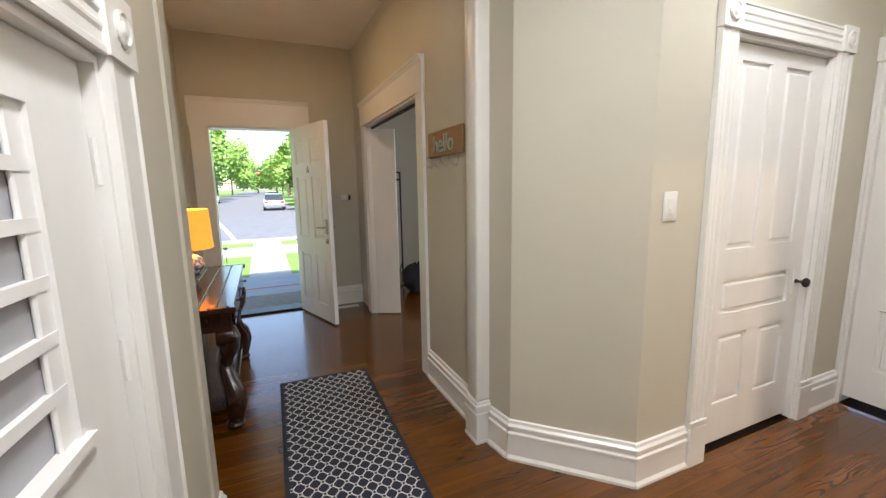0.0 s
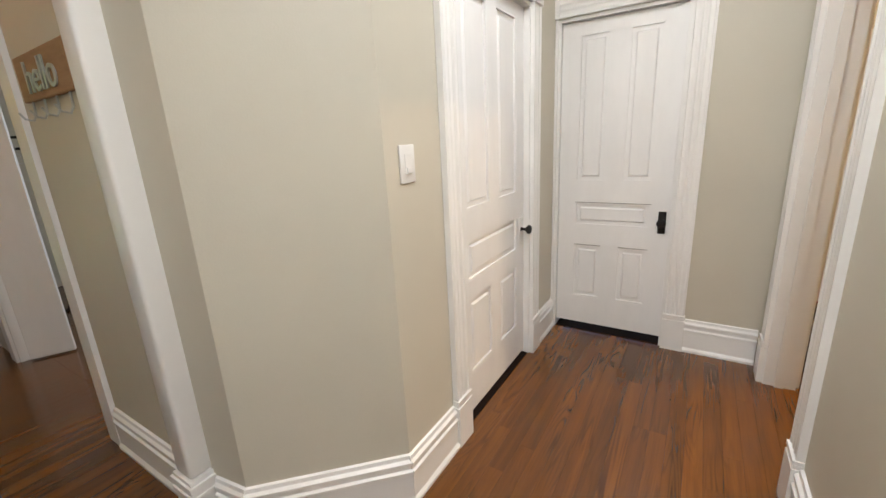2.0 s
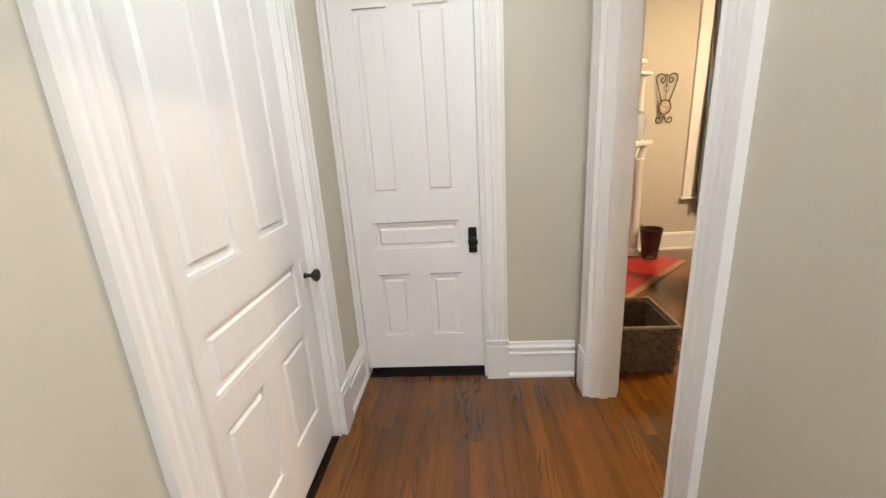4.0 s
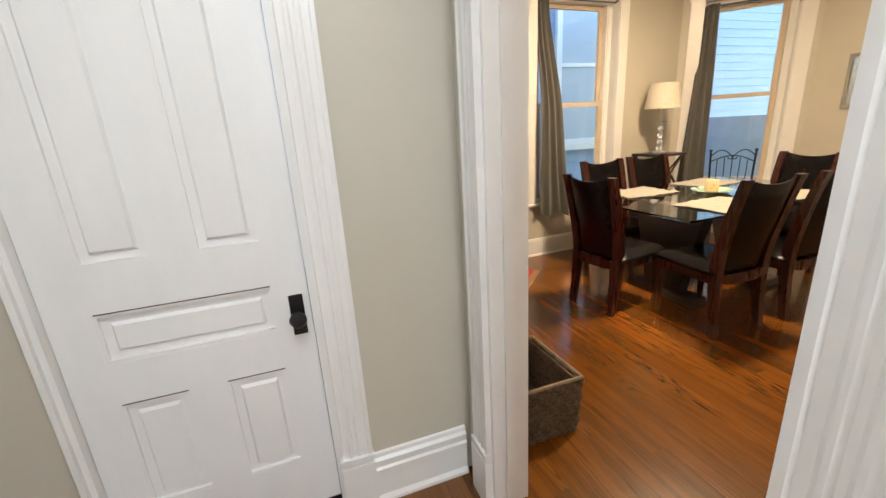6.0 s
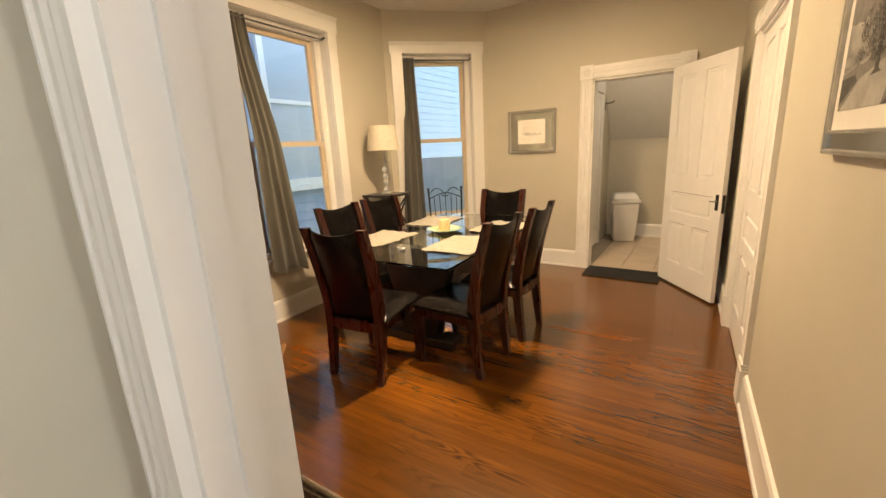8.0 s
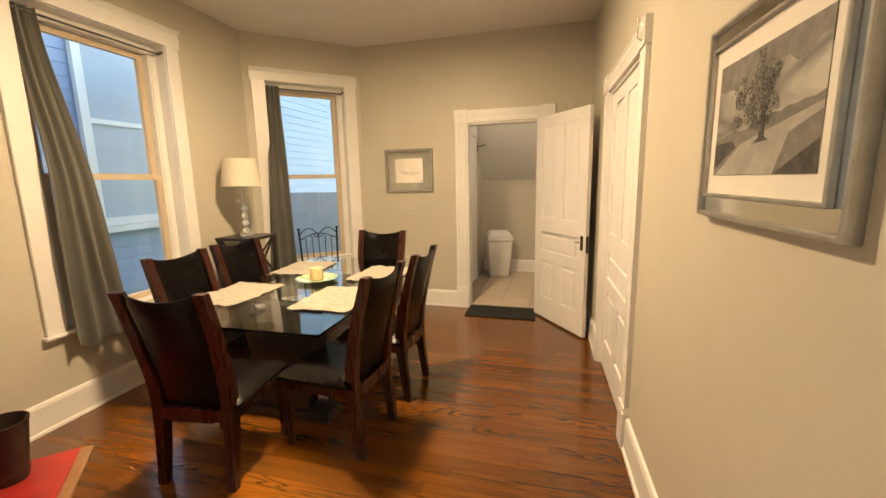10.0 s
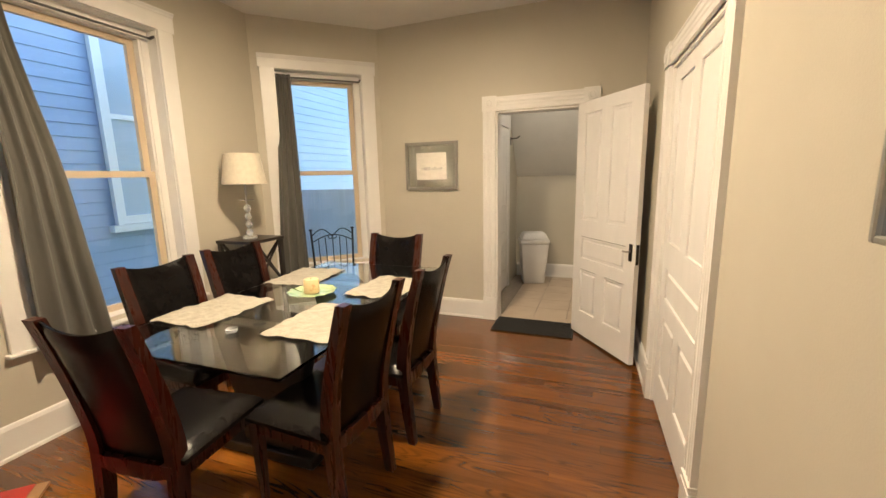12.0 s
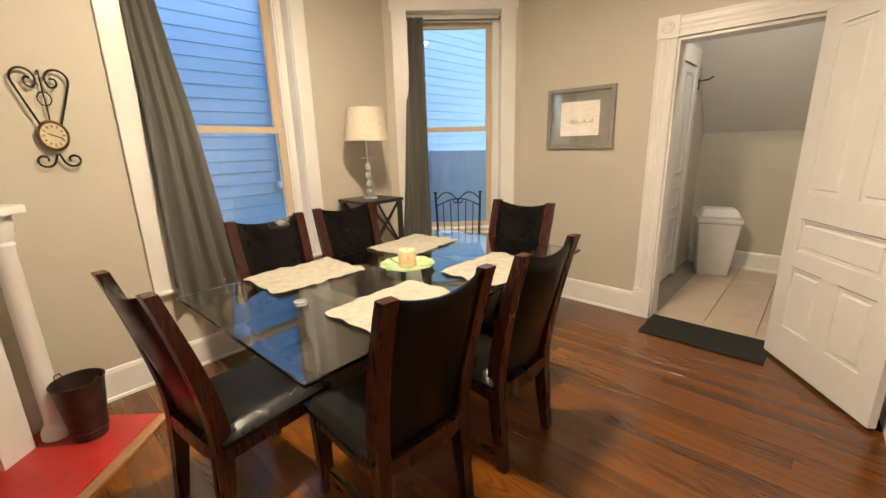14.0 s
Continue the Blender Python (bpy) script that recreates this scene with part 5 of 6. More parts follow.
for sx in (-1, 1):
    for sy in (-1, 1):
        pts = [(0.0, 0.62), (0.035, 0.57), (0.02, 0.50), (-0.035, 0.44), (-0.05, 0.37), (-0.02, 0.30), (0.035, 0.24), (0.05, 0.17), (0.03, 0.10), (0.02, 0.055), (0.045, 0.025)]
        rad = [0.052, 0.060, 0.056, 0.048, 0.046, 0.050, 0.056, 0.058, 0.050, 0.044, 0.028]
        bm = tube([(sx * 0.155 + (sx if sx > 0 else sx * 0.4) * px * 0.5, sy * (0.52 + px), pz) for px, pz in pts], rad, 10)
        part("scroll_leg", bm, CARVED, ct, smooth=True)
        vol = lathe([(0.01, -0.05), (0.05, -0.045), (0.058, 0.0), (0.05, 0.045), (0.01, 0.05)], 16)
        bmesh.ops.transform(vol, matrix=Matrix.Translation((sx * 0.155, sy * 0.565, 0.585)) @ Matrix.Rotation(radians(90), 4, "Y"), verts=vol.verts)
        part("volute", vol, CARVED, ct, smooth=True)
        part("foot", lathe([(0.040, 0.0), (0.052, 0.012), (0.055, 0.030), (0.042, 0.052), (0.018, 0.062)], 14, at=(sx * 0.160, sy * 0.54, 0)), CARVED, ct, smooth=True)

AMBER = mat("lit_amber_shade", (0.85, 0.42, 0.08), (0.80, 0.38, 0.06), 0.8, 20, bump=0.1, fine=200, emit=((1.0, 0.36, 0.03), 0.17))
JARP = mat("blue_white_porcelain", (0.60, 0.55, 0.46), (0.03, 0.04, 0.10), 0.2, 32, spread=(0.47, 0.53), coat=0.4)
hl = thing("table_lamp", pose(-0.47, 3.22, 0.784), "lit lamp with an amber drum shade and patterned porcelain base", "lamp")
part("foot", lathe([(0.058, 0.0), (0.060, 0.012), (0.050, 0.020)], 24), BRASS, hl, "brass foot", True)
part("jar_base", lathe([(0.048, 0.020), (0.062, 0.030), (0.098, 0.085), (0.105, 0.125), (0.090, 0.170), (0.050, 0.195), (0.030, 0.205)], 28), JARP, hl, "blue and white porcelain base", True)
part("neck", lathe([(0.012, 0.205), (0.012, 0.25)], 12), BRASS, hl)
bm = lathe([(0.172, 0.235), (0.160, 0.50), (0.158, 0.50), (0.170, 0.235)], 44)
for f in [f for f in bm.faces if len(f.verts) > 4]:
    bm.faces.remove(f)
vs = list(bm.verts)
for k in range(44):
    bm.faces.new((vs[k], vs[(k + 1) % 44], vs[132 + (k + 1) % 44], vs[132 + k]))
part("shade", bm, AMBER, hl, "glowing amber drum shade", True)
part("spider", tube([(-0.158, 0, 0.49), (0.158, 0, 0.49)], 0.003, 6), BRASS, hl)
part("finial", lathe([(0.004, 0.49), (0.010, 0.505), (0.008, 0.52), (0.002, 0.53)], 12), BRASS, hl, smooth=True)

# runner with a trellis pattern
RUG = bpy.data.materials.new("navy_trellis_rug")
RUG.use_nodes = True
rn, rl = RUG.node_tree.nodes, RUG.node_tree.links
rtc = rn.new("ShaderNodeTexCoord")
sep = rn.new("ShaderNodeSeparateXYZ")
rl.new(rtc.outputs["Object"], sep.inputs[0])


def rmath(op, a, b=None, c=None):
    q = rn.new("ShaderNodeMath")
    q.operation = op
    for i, v in enumerate((a, b, c)):
        if v is None:
            continue
        if isinstance(v, (int, float)):
            q.inputs[i].default_value = v
        else:
            rl.new(v, q.inputs[i])
    return q.outputs[0]


ux, uy = rmath("MULTIPLY", sep.outputs["X"], 14.0), rmath("MULTIPLY", sep.outputs["Y"], 12.0)
u, v = rmath("ADD", ux, uy), rmath("SUBTRACT", ux, uy)
du = rmath("ABSOLUTE", rmath("SUBTRACT", rmath("FRACT", u), 0.5))
dv = rmath("ABSOLUTE", rmath("SUBTRACT", rmath("FRACT", v), 0.5))
line = rmath("LESS_THAN", rmath("MINIMUM", du, dv), 0.062)
near = rmath("ADD", du, dv)
node_ = rmath("MULTIPLY", rmath("LESS_THAN", near, 0.30), rmath("GREATER_THAN", near, 0.19))
hole = rmath("LESS_THAN", near, 0.17)
pat = rmath("MULTIPLY", rmath("MAXIMUM", line, node_), rmath("SUBTRACT", 1.0, hole))
inside = rmath("MULTIPLY", rmath("LESS_THAN", rmath("ABSOLUTE", sep.outputs["X"]), 0.292), rmath("LESS_THAN", rmath("ABSOLUTE", sep.outputs["Y"]), 0.845))
pat = rmath("MULTIPLY", pat, inside)
mixc = rn.new("ShaderNodeMix")
mixc.data_type = "RGBA"
mixc.inputs[6].default_value, mixc.inputs[7].default_value = (0.020, 0.024, 0.040, 1), (0.66, 0.66, 0.66, 1)
rl.new(pat, mixc.inputs[0])
rl.new(mixc.outputs[2], rn["Principled BSDF"].inputs["Base Color"])
rn["Principled BSDF"].inputs["Roughness"].default_value = 0.9
rno = rn.new("ShaderNodeTexNoise")
rno.inputs["Scale"].default_value = 300
rl.new(rtc.outputs["Object"], rno.inputs["Vector"])
rbp = rn.new("ShaderNodeBump")
rbp.inputs["Strength"].default_value, rbp.inputs["Distance"].default_value = 0.4, 0.003
rl.new(rno.outputs["Fac"], rbp.inputs["Height"])
rl.new(rbp.outputs["Normal"], rn["Principled BSDF"].inputs["Normal"])
rug = part("runner_rug", bevelled(boxes((-0.315, -0.87, 0, 0.315, 0.87, 0.007)), 0.003, 2), RUG)
rug.matrix_world = pose(0.345, 2.157, 0.0005, 0, 0, -1.2)
tagged(rug, "navy runner rug with a white trellis pattern", "rug")

# sign with coat hooks
SIGNW = mat("tan_sign_wood", (0.33, 0.19, 0.09), (0.27, 0.15, 0.07), 0.6, 8, stretch=(1, 1, 6), bump=0.1)
sg = thing("coat_hook_sign", HE @ pose(2.33 - 1.72, 0, 1.675), "tan wooden sign with pale cut-out script and wire coat hooks", "sign")
part("board", bevelled(boxes((-0.25, 0.001, -0.078, 0.25, 0.019, 0.078)), 0.003, 1), SIGNW, sg)
SCR = mat("galvanised_script", (0.52, 0.55, 0.54), (0.42, 0.45, 0.45), 0.35, 30, metal=0.7)
lettering("hello", 0.155, pose(0, 0.0225, -0.008, 90, 0, 180), SCR, sg, 0.003, "script")
for k in range(4):
    x = 0.19 - k * 0.125
    pts = [(x, 0.010, -0.078), (x, 0.012, -0.125), (x, 0.022, -0.145), (x, 0.045, -0.140), (x, 0.058, -0.118)]
    part("coat_hook", tube(pts, 0.0042, 6), SCR, sg, "bent wire coat hook", True)

th = thing("thermostat", FW @ pose(1.09 - 0.953, 0, 1.29), "small white thermostat with a dark end cap", "thermostat")
part("case", bevelled(boxes((-0.02, 0, -0.028, 0.065, 0.022, 0.028)), 0.005, 2), PLASTIC, th, smooth=True)
part("dark_cap", bevelled(boxes((-0.045, 0, -0.030, -0.021, 0.024, 0.030)), 0.004, 2), BLACK, th, "black end cap", True)
vn = thing("floor_vent", pose(0.86, 4.77, 0.001), "white metal floor register", "vent")
part("frame", border(-0.14, -0.05, 0.14, 0.05, 0.012, 0, 0.006), PLASTIC, vn, m=pose(0, 0, 0, -90, 0, 0))
for k in range(9):
    part("slat", boxes((-0.126 + k * 0.029, -0.038, 0.0, -0.106 + k * 0.029, 0.038, 0.004)), PLASTIC, vn)

rk = thing("clothes_rack", pose(1.80, 5.45, 0, 0, 0, 125), "black tubular steel clothes rack with wire hangers", "rack")
for s in (0.0, 0.75):
    part("post", tube([(s, 0, 0.05), (s, 0, 1.60)], 0.012), BLACK, rk, smooth=True)
    part("foot", tube([(s, -0.25, 0.013), (s, 0.25, 0.013)], 0.012), BLACK, rk, smooth=True)
    part("brace", tube([(s, 0.20, 0.02), (s, 0.0, 0.35)], 0.009), BLACK, rk, smooth=True)
for z in (1.50, 1.60):
    part("rail", tube([(0, 0, z), (0.75, 0, z)], 0.012), BLACK, rk, smooth=True)
WIRE = mat("white_wire", (0.6, 0.6, 0.6), (0.5, 0.5, 0.5), 0.4, 20)
for k in range(4):
    m = rk.matrix_world @ pose(0.12 + k * 0.09, 0, 1.50, 0, 0, 84 + k * 4)
    h = thing("clothes_hanger", m, "white wire clothes hanger on the rack", "hanger", "hangers on the rack")
    part("wire", tube([(0, 0, 0.014), (0.012, 0, 0.0), (0, 0, -0.04), (0.19, 0, -0.13), (-0.19, 0, -0.13), (0, 0, -0.045)], 0.003, 6), WIRE, h)
BAGM = mat("dark_cloth", (0.015, 0.014, 0.016), (0.025, 0.023, 0.026), 0.85, 12, bump=0.3)


def lump(u, v):
    a, b = 2 * math.pi * u, math.pi * (0.02 + 0.96 * v)
    r = 1 + 0.12 * math.sin(3 * a + 2 * b) + 0.07 * math.sin(7 * a - 3 * b)
    return 0.20 * r * math.cos(a) * math.sin(b), 0.15 * r * math.sin(a) * math.sin(b), max(0.004, 0.19 - 0.19 * r * math.cos(b))


bg = part("duffel_bag", sheet(lump, 28, 16, 0.004), BAGM, smooth=True)
bg.matrix_world = pose(1.86, 5.02, 0.0)
tagged(bg, "soft dark cloth bag slumped on the floor", "bag")

# ---- outdoors, in front of the house ----
GRASSM = mat("lawn_green", (0.11, 0.20, 0.032), (0.08, 0.15, 0.022), 0.9, 3, bump=0.6, fine=60)
ASPH = mat("asphalt", (0.105, 0.11, 0.125), (0.085, 0.09, 0.105), 0.85, 2, bump=0.3, fine=80)
CONC = mat("concrete", (0.30, 0.295, 0.28), (0.25, 0.245, 0.23), 0.85, 3, bump=0.2)
DECK = mat("grey_porch_boards", (0.24, 0.255, 0.29), (0.20, 0.215, 0.245), 0.6, 4, stretch=(0.5, 6, 1))
GZ = -0.55
gd = part("ground", boxes((-300, -300, GZ - 0.3, 300, 500, GZ)), GRASSM)
tagged(gd, "bright green lawn reaching the horizon", "ground", kind="structure")
for nm, bx, lab in (("road", (-120, 16.45, GZ, 120, 25.5, GZ + 0.012), "grey asphalt cross street"), ("road", (-8.0, 25.505, GZ, 2.8, 260, GZ + 0.012), "grey asphalt street running away from the house")):
    ob = part(nm, boxes(bx), ASPH)
    tagged(ob, lab, "road", kind="structure")
for nm, bx, lab in (("pavement", (-0.36, 7.6, GZ, 0.53, 16.25, GZ + 0.03), "concrete front walk"), ("pavement", (-60, 13.0, GZ, -0.365, 14.8, GZ + 0.028), "concrete pavement"),
                    ("pavement", (0.535, 13.0, GZ, 60, 14.8, GZ + 0.028), "concrete pavement"), ("kerb", (-120, 16.255, GZ, 120, 16.445, GZ + 0.10), "concrete kerb")):
    ob = part(nm, boxes(bx), CONC)
    tagged(ob, lab, "pavement", kind="structure")
LINE = mat("white_road_paint", (0.6, 0.6, 0.58), (0.5, 0.5, 0.48), 0.7, 5)
ob = part("road_line", boxes((-0.07, 0.0, GZ + 0.0125, 0.07, 40.0, GZ + 0.016)), LINE)
tagged(ob, "white painted line along the street", "road marking", kind="structure")
ob.matrix_world = pose(-0.95, 16.7, 0, 0, 0, 8)
po = thing("porch", pose(0, 5.13, 0), "grey painted wooden porch deck with a red edge", "porch", kind="structure")
for k in range(17):
    part("deck_board", boxes((-2.2, k * 0.128, -0.075, 1.08, k * 0.128 + 0.124, -0.045)), DECK, po)
part("skirt", boxes((-2.2, 2.19, GZ, 1.08, 2.22, -0.05)), DECK, po)
part("deck_edge", boxes((-2.2, 1.30, -0.045, 1.08, 1.325, -0.038)), RED, po, "thin dark red strip")
part("joist", boxes((-2.2, 0.0, GZ, -2.1, 2.18, -0.076)), DECK, po)
part("joist", boxes((0.98, 0.0, GZ, 1.08, 2.18, -0.076)), DECK, po)
for k in range(3):
    z0 = -0.21 - 0.16 * k
    part("step", boxes((-0.8, 2.23 + 0.28 * k, GZ, 0.8, 2.50 + 0.28 * k, z0)), CONC, po)
part("roof", boxes((-2.3, 0.06, 2.85, 1.2, 2.30, 3.0)), WHITE, po, "white boarded porch ceiling")
part("beam", boxes((-2.3, 2.12, 2.46, 1.2, 2.26, 2.848)), WHITE, po, "white porch beam")
for x in (-2.2, 0.98):
    part("post", bevelled(boxes((x, 2.06, -0.044, x + 0.1, 2.16, 2.458)), 0.01, 1), WHITE, po, "white porch post")
mt = thing("porch_mat", pose(0.02, 5.62, -0.044), "grey ribbed porch mat outside the front door", "mat")
part("backing", boxes((-0.45, -0.36, 0, 0.45, 0.36, 0.006)), DECK, mt)
bm = bmesh.new()
MATG = mat("grey_mat_ribs", (0.30, 0.30, 0.31), (0.24, 0.24, 0.25), 0.8, 20)
for k in range(18):
    box(bm, -0.44, -0.345 + k * 0.04, 0.006, 0.44, -0.325 + k * 0.04, 0.011)
part("ribs", bm, MATG, mt)

sl0 = thing("path_light", pose(-0.95, 10.2, GZ), "small solar path light on a stake", "lamp", "path lights")
part("stake", tube([(0, 0, 0), (0, 0, 0.30)], 0.010, 8), BLACK, sl0)
part("lens", lathe([(0.03, 0.30), (0.045, 0.36)], 12), PLASTIC, sl0)
part("cap", lathe([(0.07, 0.36), (0.075, 0.37), (0.03, 0.40), (0.004, 0.41)], 16), BLACK, sl0)
for x, y in ((-0.95, 12.0), (0.95, 10.8), (0.95, 13.3)):
    copy_thing(sl0, pose(x, y, GZ + (0.0 if y != 12.0 else 0.028)))

BARK = mat("bark", (0.10, 0.075, 0.055), (0.06, 0.045, 0.035), 0.9, 8, stretch=(4, 4, 0.6), bump=0.6, fine=20)
LEAF = mat("spring_leaves", (0.17, 0.30, 0.055), (0.12, 0.235, 0.038), 0.6, 0.8)


def tree(x, y, h, r, seed, leaves=4200):
    rnd = random.Random(seed)
    ob = thing("tree", pose(x, y, GZ, 0, 0, rnd.uniform(0, 360)), "leafy street tree in fresh spring green", "tree", "street trees")
    bm = tube([(0, 0, 0), (0.05, 0, h * 0.2), (0, 0.08, h * 0.42), (0.1, 0, h * 0.75)], [0.28, 0.22, 0.16, 0.05], 8)
    tips = []
    for k in range(9):
        a, z = k * 2.4 + rnd.uniform(-0.4, 0.4), h * (0.22 + 0.055 * k)
        ex = (r * rnd.uniform(0.5, 0.9) * math.cos(a), r * rnd.uniform(0.5, 0.9) * math.sin(a), z + h * rnd.uniform(0.12, 0.28))
        tube([(0, 0, z), (ex[0] * 0.5, ex[1] * 0.5, z + (ex[2] - z) * 0.65), ex], [0.10, 0.06, 0.02], 6, bm)
        tips.append(ex)
    part("trunk", bm, BARK, ob, smooth=True)
    verts, faces = [], []
    cl = [(t, rnd.uniform(0.35, 0.62) * r) for t in tips for _ in (0, 1)] + [((0, 0, h * 0.85), r * 0.45)]
    for k in range(leaves):
        c, cr = cl[k % len(cl)]
        d = Vector((rnd.gauss(0, 1), rnd.gauss(0, 1), rnd.gauss(0, 0.75))).normalized() * cr * rnd.random() ** 0.4
        p, s = Vector(c) + d, rnd.uniform(0.09, 0.20) * (1 + y / 110)
        n1 = Vector((rnd.gauss(0, 1), rnd.gauss(0, 1), rnd.gauss(0, 1))).normalized()
        n2 = n1.orthogonal().normalized()
        b = len(verts)
        verts += [p + n1 * s, p + n2 * s * 0.6, p - n1 * s, p - n2 * s * 0.6]
        faces.append((b, b + 1, b + 2, b + 3))
    me = bpy.data.meshes.new("crown")
    me.from_pydata([tuple(v) for v in verts], [], faces)
    me.materials.append(LEAF)
    cr = new("crown", me)
    cr.parent = ob
    return ob


for x, y, h, r, seed, leaves in ((-10.5, 29, 9, 4.4, 11, 22000), (-11, 38, 10, 4.8, 12, 20000), (5.6, 36, 7, 2.8, 13, 15000), (6.2, 47, 8, 3.6, 14, 13000), (-10.8, 49, 11, 5.0, 15, 16000), (-11, 62, 12, 5.6, 16, 13000),
                                 (-10.5, 80, 13, 6.0, 21, 10000), (7.0, 62, 9, 4.2, 17, 11000), (7.5, 85, 10, 5.5, 22, 9000), (-9, 105, 12, 6.5, 23, 8000), (7, 115, 10, 6, 24, 8000), (-8, 140, 12, 8, 18, 7000), (5, 150, 9, 7, 19, 7000), (-1, 175, 9, 7, 25, 7000),
                                 (-17, 33, 10, 5.0, 20, 16000)):
    tree(x, y, h, r, seed, leaves)

TYRE = mat("tyre_rubber", (0.02, 0.02, 0.02), (0.03, 0.03, 0.03), 0.8, 20)
CARG = mat("dark_car_glass", (0.03, 0.035, 0.04), (0.02, 0.025, 0.03), 0.08, 3)


def car(x, y, rz, paint, label):
    ob = thing("car", pose(x, y, GZ + 0.012, 0, 0, rz), label, "car", "parked cars")
    prof = [(-2.2, 0.30), (-2.25, 0.62), (-2.1, 0.88), (-1.4, 0.95), (0.75, 0.95), (1.9, 0.80), (2.2, 0.62), (2.2, 0.30)]
    part("body", bevelled(extruded(prof, 0, -0.87, 0.87), 0.05, 2), paint, ob, smooth=True)
    part("cabin", bevelled(extruded([(-1.95, 0.92), (-1.35, 1.40), (0.15, 1.44), (0.95, 0.92)], 0, -0.74, 0.74), 0.06, 2), CARG, ob, "dark tinted glasshouse", True)
    part("roof", bevelled(extruded([(-1.40, 1.38), (-1.33, 1.44), (0.10, 1.48), (0.22, 1.40)], 0, -0.70, 0.70), 0.02, 1), paint, ob, smooth=True)
    for sx in (-1, 1):
        for yy in (-1.35, 1.35):
            w = part("wheel", lathe([(0.14, -0.10), (0.30, -0.10), (0.32, -0.07), (0.32, 0.07), (0.30, 0.10), (0.14, 0.10)], 20), TYRE, ob, "black tyre", False, pose(sx * 0.80, yy, 0.32, 0, 90, 0))
            part("rim", lathe([(0.19, -0.105), (0.20, 0.0), (0.19, 0.105)], 16), STEEL, w)
        part("tail_lamp", bevelled(boxes((sx * 0.62 - 0.16, -2.27, 0.66, sx * 0.62 + 0.16, -2.22, 0.80)), 0.01, 1), RED, ob, "red tail lamp")
    return ob


WHITEC, GREYC = mat("white_car_paint", (0.7, 0.7, 0.7), (0.68, 0.68, 0.68), 0.2, 1, coat=0.8), mat("silver_car_paint", (0.35, 0.37, 0.40), (0.33, 0.35, 0.38), 0.25, 1, metal=0.5, coat=0.8)
car(1.0, 40.2, 0, GREYC, "silver car parked at the kerb")
car(-6.3, 46, 0, WHITEC, "white car parked at the kerb")
car(-6.2, 54, 0, GREYC, "silver car parked at the kerb")
car(-6.1, 62, 180, WHITEC, "white car parked at the kerb")
car(1.3, 66, 0, WHITEC, "white car parked at the kerb")
up = thing("utility_pole", pose(4.6, 80, GZ), "wooden utility pole with a cross arm", "pole")
part("pole", tube([(0, 0, 0), (0, 0, 9.5)], [0.16, 0.11], 10), BARK, up)
part("cross_arm", boxes((-1.1, -0.06, 8.7, 1.1, 0.06, 8.85)), BARK, up)
tl = thing("traffic_signal", pose(-1.5, 110, GZ), "distant traffic signal with red lamps on a mast arm", "traffic signal")
part("mast", tube([(6.5, 0, 0), (6.5, 0, 6.2)], 0.12, 8), BLACK, tl)
part("arm", tube([(6.5, 0, 6.0), (-3.0, 0, 6.0)], 0.08, 8), BLACK, tl)
REDL = mat("red_signal_lamp", (0.6, 0.04, 0.02), (0.6, 0.04, 0.02), 0.4, 5, emit=((1.0, 0.15, 0.08), 0.6))
for x in (-2.2, 1.2):
    part("signal_head", boxes((x - 0.35, -0.2, 4.9, x + 0.35, 0.2, 5.92)), BLACK, tl)
    part("red_lamp", lathe([(0.28, 0), (0.2, 0.06), (0.01, 0.09)], 14), REDL, tl, "glowing red lamp", True, pose(x, -0.2, 5.55, 90, 0, 0))

# ---- outdoors, beside the dining room ----
SIDING = mat("pale_vinyl_siding", (0.36, 0.45, 0.60), (0.33, 0.42, 0.57), 0.5, 3, stretch=(1, 0.3, 3), bump=0.05)
nh = thing("neighbour_house", pose(8.3, -4.5, GZ), "neighbouring house clad in pale lapped siding", "house")
part("wall", boxes((0.03, -6.5, 0.0, 6.0, 7.0, 6.2)), SIDING, nh)
me = mesh_of("siding_board", extruded([(0.028, 0.0), (0.002, 0.0), (-0.001, 0.005), (0.010, 0.150), (0.028, 0.150)], 1, -6.5, 7.0), SIDING)
for k in range(41):
    b = new("siding_board", me)
    b.parent = nh
    b.matrix_local = Matrix.Translation((0, 0, k * 0.1505))
part("roof", extruded([(-0.5, 6.1), (3.0, 8.6), (6.5, 6.1), (6.5, 6.25), (3.0, 8.8), (-0.5, 6.25)], 1, -6.9, 7.4), ASPH, nh, "dark shingled roof")
BLIND = mat("pale_blind", (0.42, 0.48, 0.55), (0.37, 0.43, 0.50), 0.25, 2, stretch=(1, 1, 20))
for yc in (0.10,):
    wn_ = part("window", border(-0.55, 0, 0.55, 2.6, 0.10, 0, 0.07), WHITE, nh, "white framed window", m=pose(-0.012, yc, 1.52, 0, 0, 90))
    part("pane", boxes((-0.46, 0.0, 0.09, 0.46, 0.03, 2.51)), BLIND, wn_, "pale closed blind behind glass")
    part("meeting_rail", boxes((-0.45, 0.031, 1.28, 0.45, 0.055, 1.34)), WHITE, wn_)
    part("window_sill", boxes((-0.62, 0.0, -0.09, 0.62, 0.10, -0.005)), WHITE, wn_)
# unseen yard strip, kept dark so it bounces less light onto the siding
YARD = mat("dark_side_yard", (0.085, 0.085, 0.08), (0.06, 0.062, 0.055), 0.9, 2, bump=0.4, fine=40)
ob = part("pavement", boxes((6.15, -14.0, GZ, 8.29, 4.0, GZ + 0.03)), YARD)
tagged(ob, "unseen dark grey yard strip added to cut bounce between the houses", "pavement", kind="structure")
FENCEM = mat("weathered_fence_boards", (0.46, 0.52, 0.60), (0.40, 0.46, 0.54), 0.85, 3, stretch=(3, 3, 0.4), bump=0.3)
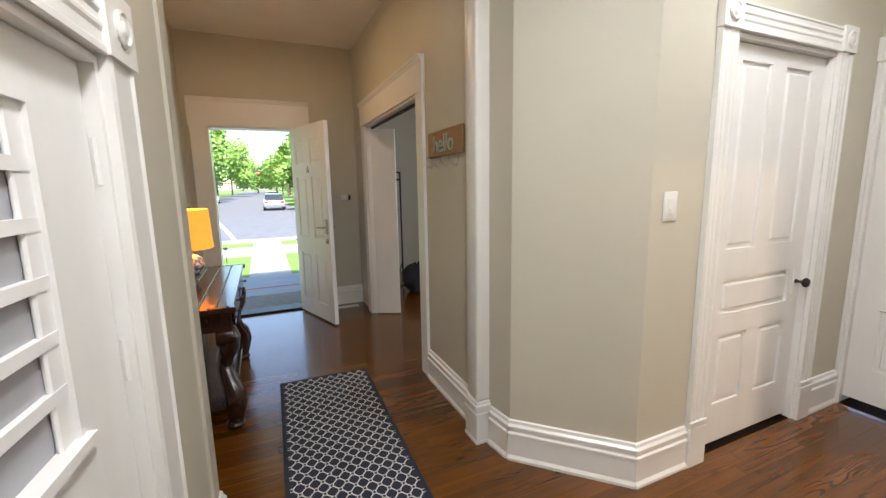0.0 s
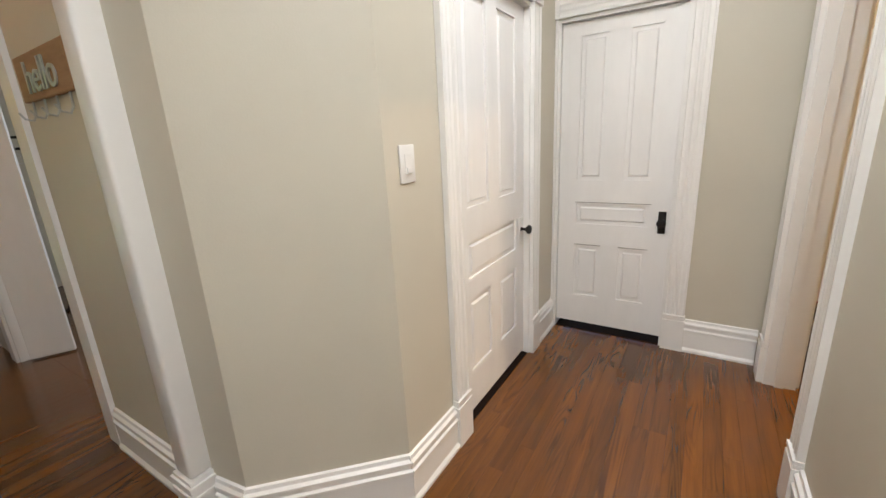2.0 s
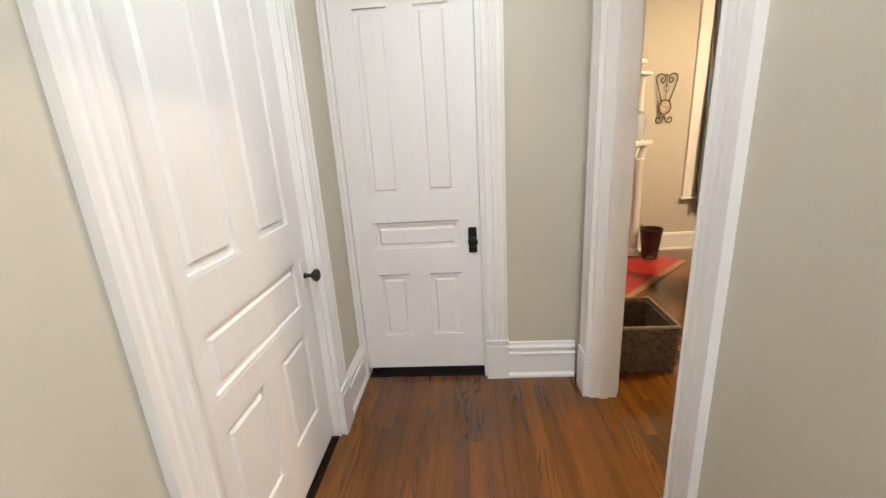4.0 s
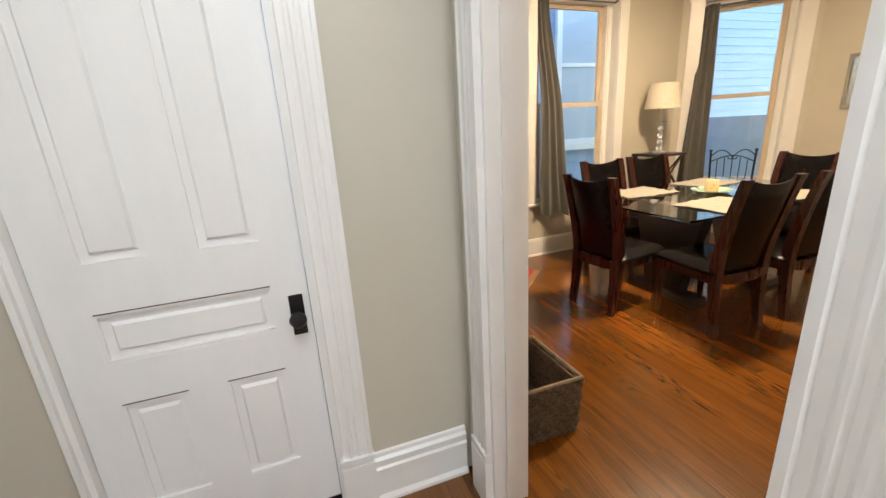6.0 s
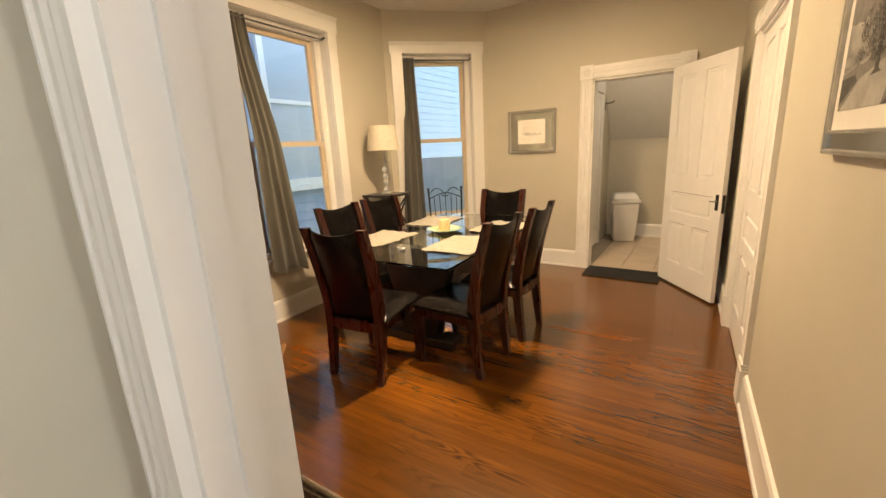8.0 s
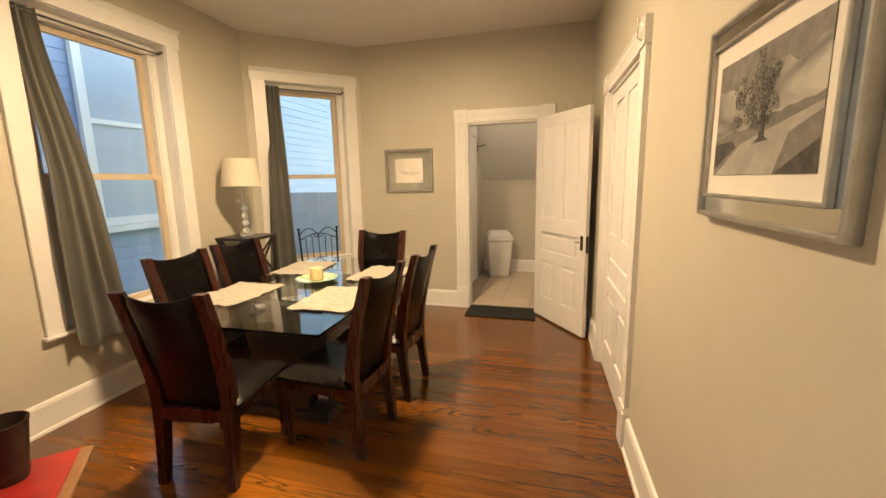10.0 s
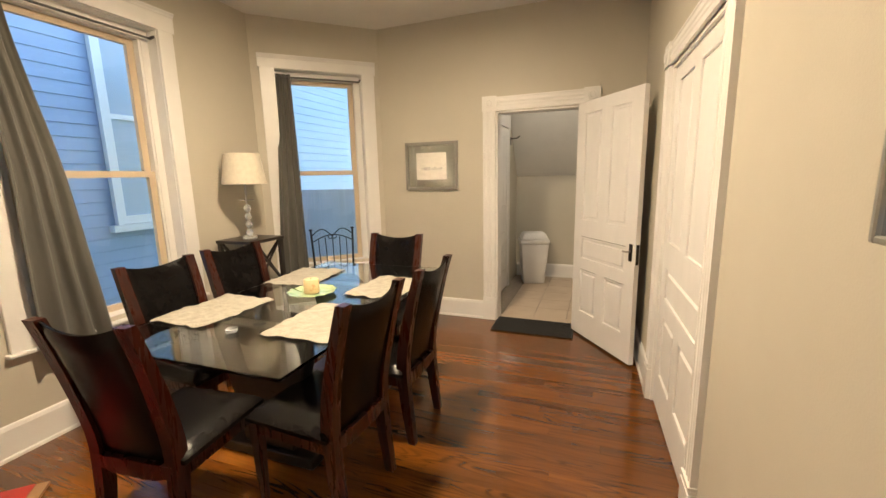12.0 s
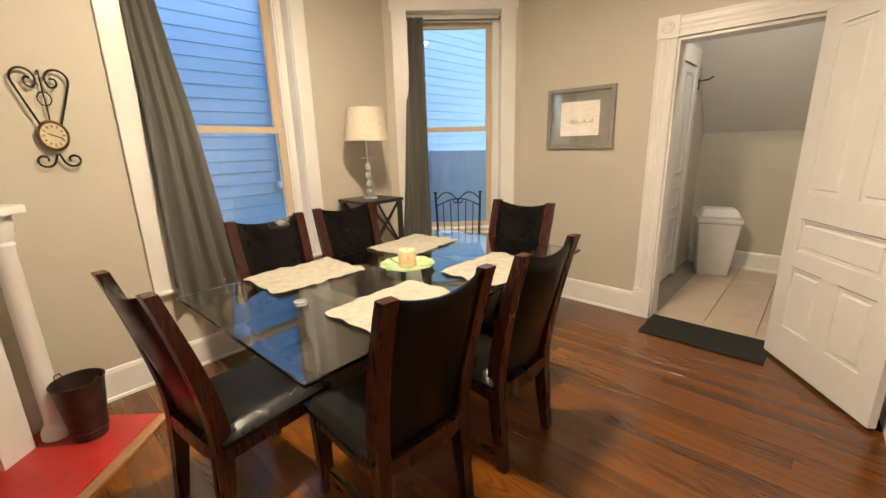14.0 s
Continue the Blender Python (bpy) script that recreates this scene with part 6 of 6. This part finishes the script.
fe = thing("board_fence", pose(5.9, -6.7, GZ + 0.03, 0, 0, -4), "pale weathered vertical board fence", "fence")
for k in range(17):
    bm = extruded([(k * 0.142, 0.0), (k * 0.142 + 0.139, 0.0), (k * 0.142 + 0.139, 1.80), (k * 0.142 + 0.130, 1.81), (k * 0.142 + 0.008, 1.81), (k * 0.142, 1.80)], 1, 0.0, 0.018)
    part("board", bm, FENCEM, fe)
for z in (0.4, 1.4):
    part("rail", boxes((0, -0.04, z, 2.41, -0.001, z + 0.09)), FENCEM, fe)

# ---- floor pieces ----
fr = random.Random(21)
PW = 0.072
GAP = 0.0004


def plank_mesh(length):
    bm = bmesh.new()
    b = 0.0003
    x, y = length / 2, PW / 2 - GAP / 2
    lo = [bm.verts.new(p) for p in ((-x, -y, -0.013), (x, -y, -0.013), (x, y, -0.013), (-x, y, -0.013))]
    md = [bm.verts.new(p) for p in ((-x, -y, -b), (x, -y, -b), (x, y, -b), (-x, y, -b))]
    hi = [bm.verts.new(p) for p in ((-x + b, -y + b, 0), (x - b, -y + b, 0), (x - b, y - b, 0), (-x + b, y - b, 0))]
    for p, q in ((lo, md), (md, hi)):
        for k in range(4):
            bm.faces.new((p[k], p[(k + 1) % 4], q[(k + 1) % 4], q[k]))
    bm.faces.new(hi)
    return bm


LENGTHS = (0.75, 1.05, 1.35, 1.7, 2.1)
PLANKS = {n: mesh_of("floor_plank", plank_mesh(n), FLOOR) for n in LENGTHS}
rest = bmesh.new()
count = 0


def lay(x0, x1, y0, y1, single):
    """Rows of boards along x over a rectangle; single boards as parts of the floor, else joined into the rest."""
    global count
    y = y0 + PW / 2
    while y < y1 - 0.005:
        x = x0
        first = True
        while x < x1 - 0.01:
            n = fr.choice(LENGTHS[1:] if not first else LENGTHS)
            if first:
                n = n * fr.uniform(0.4, 1.0)
            left = x1 - x
            fits = min(LENGTHS, key=lambda q: abs(q - n))
            if single and not first and left > fits + 0.3 and count < 300:
                ob = new("floor_plank", PLANKS[fits])
                ob.parent = fl
                ob.location = (x + fits / 2, y, 0.0)
                n = fits
                count += 1
            else:
                n = min(n, left) if left - n > 0.2 else left
                t = plank_mesh(n - 0.0008)
                bmesh.ops.translate(t, vec=(x + n / 2, y, 0), verts=t.verts)
                tmp = bpy.data.meshes.new("t")
                t.to_mesh(tmp)
                t.free()
                rest.from_mesh(tmp)
                bpy.data.meshes.remove(tmp)
            x += n
            first = False
        y += PW


lay(2.2, 5.9, -4.72, -0.112, True)
lay(0.0, 3.44, -0.112, 1.328, True)
lay(-0.7, 3.44, 1.328, 2.552, False)
lay(-0.7, 1.22, 2.552, 4.928, False)
lay(1.22, 3.6, 2.552, 6.4, False)
lay(-0.7, 0.0, -1.624, 1.328, False)
lay(0.0, 0.75, -1.624, -0.112, False)
rs = part("floor_boards", rest, FLOOR, fl)
tagged(rs, "dark red-brown stained oak boards", kind="stuff")

TS = 0.33
tm = mesh_of("floor_tile", bevelled(boxes((-TS / 2 + 0.003, -TS / 2 + 0.003, -0.012, TS / 2 - 0.003, TS / 2 - 0.003, 0.0)), 0.002, 1), TILE)
for i in range(5):
    for j in range(6):
        x, y = 3.60 - 0.165 - i * TS, -4.725 - TS / 2 - j * TS
        if x > 2.3 and y > -6.6:
            ob = new("floor_tile", tm)
            ob.parent = pf
            ob.location = (x, y, 0.0)
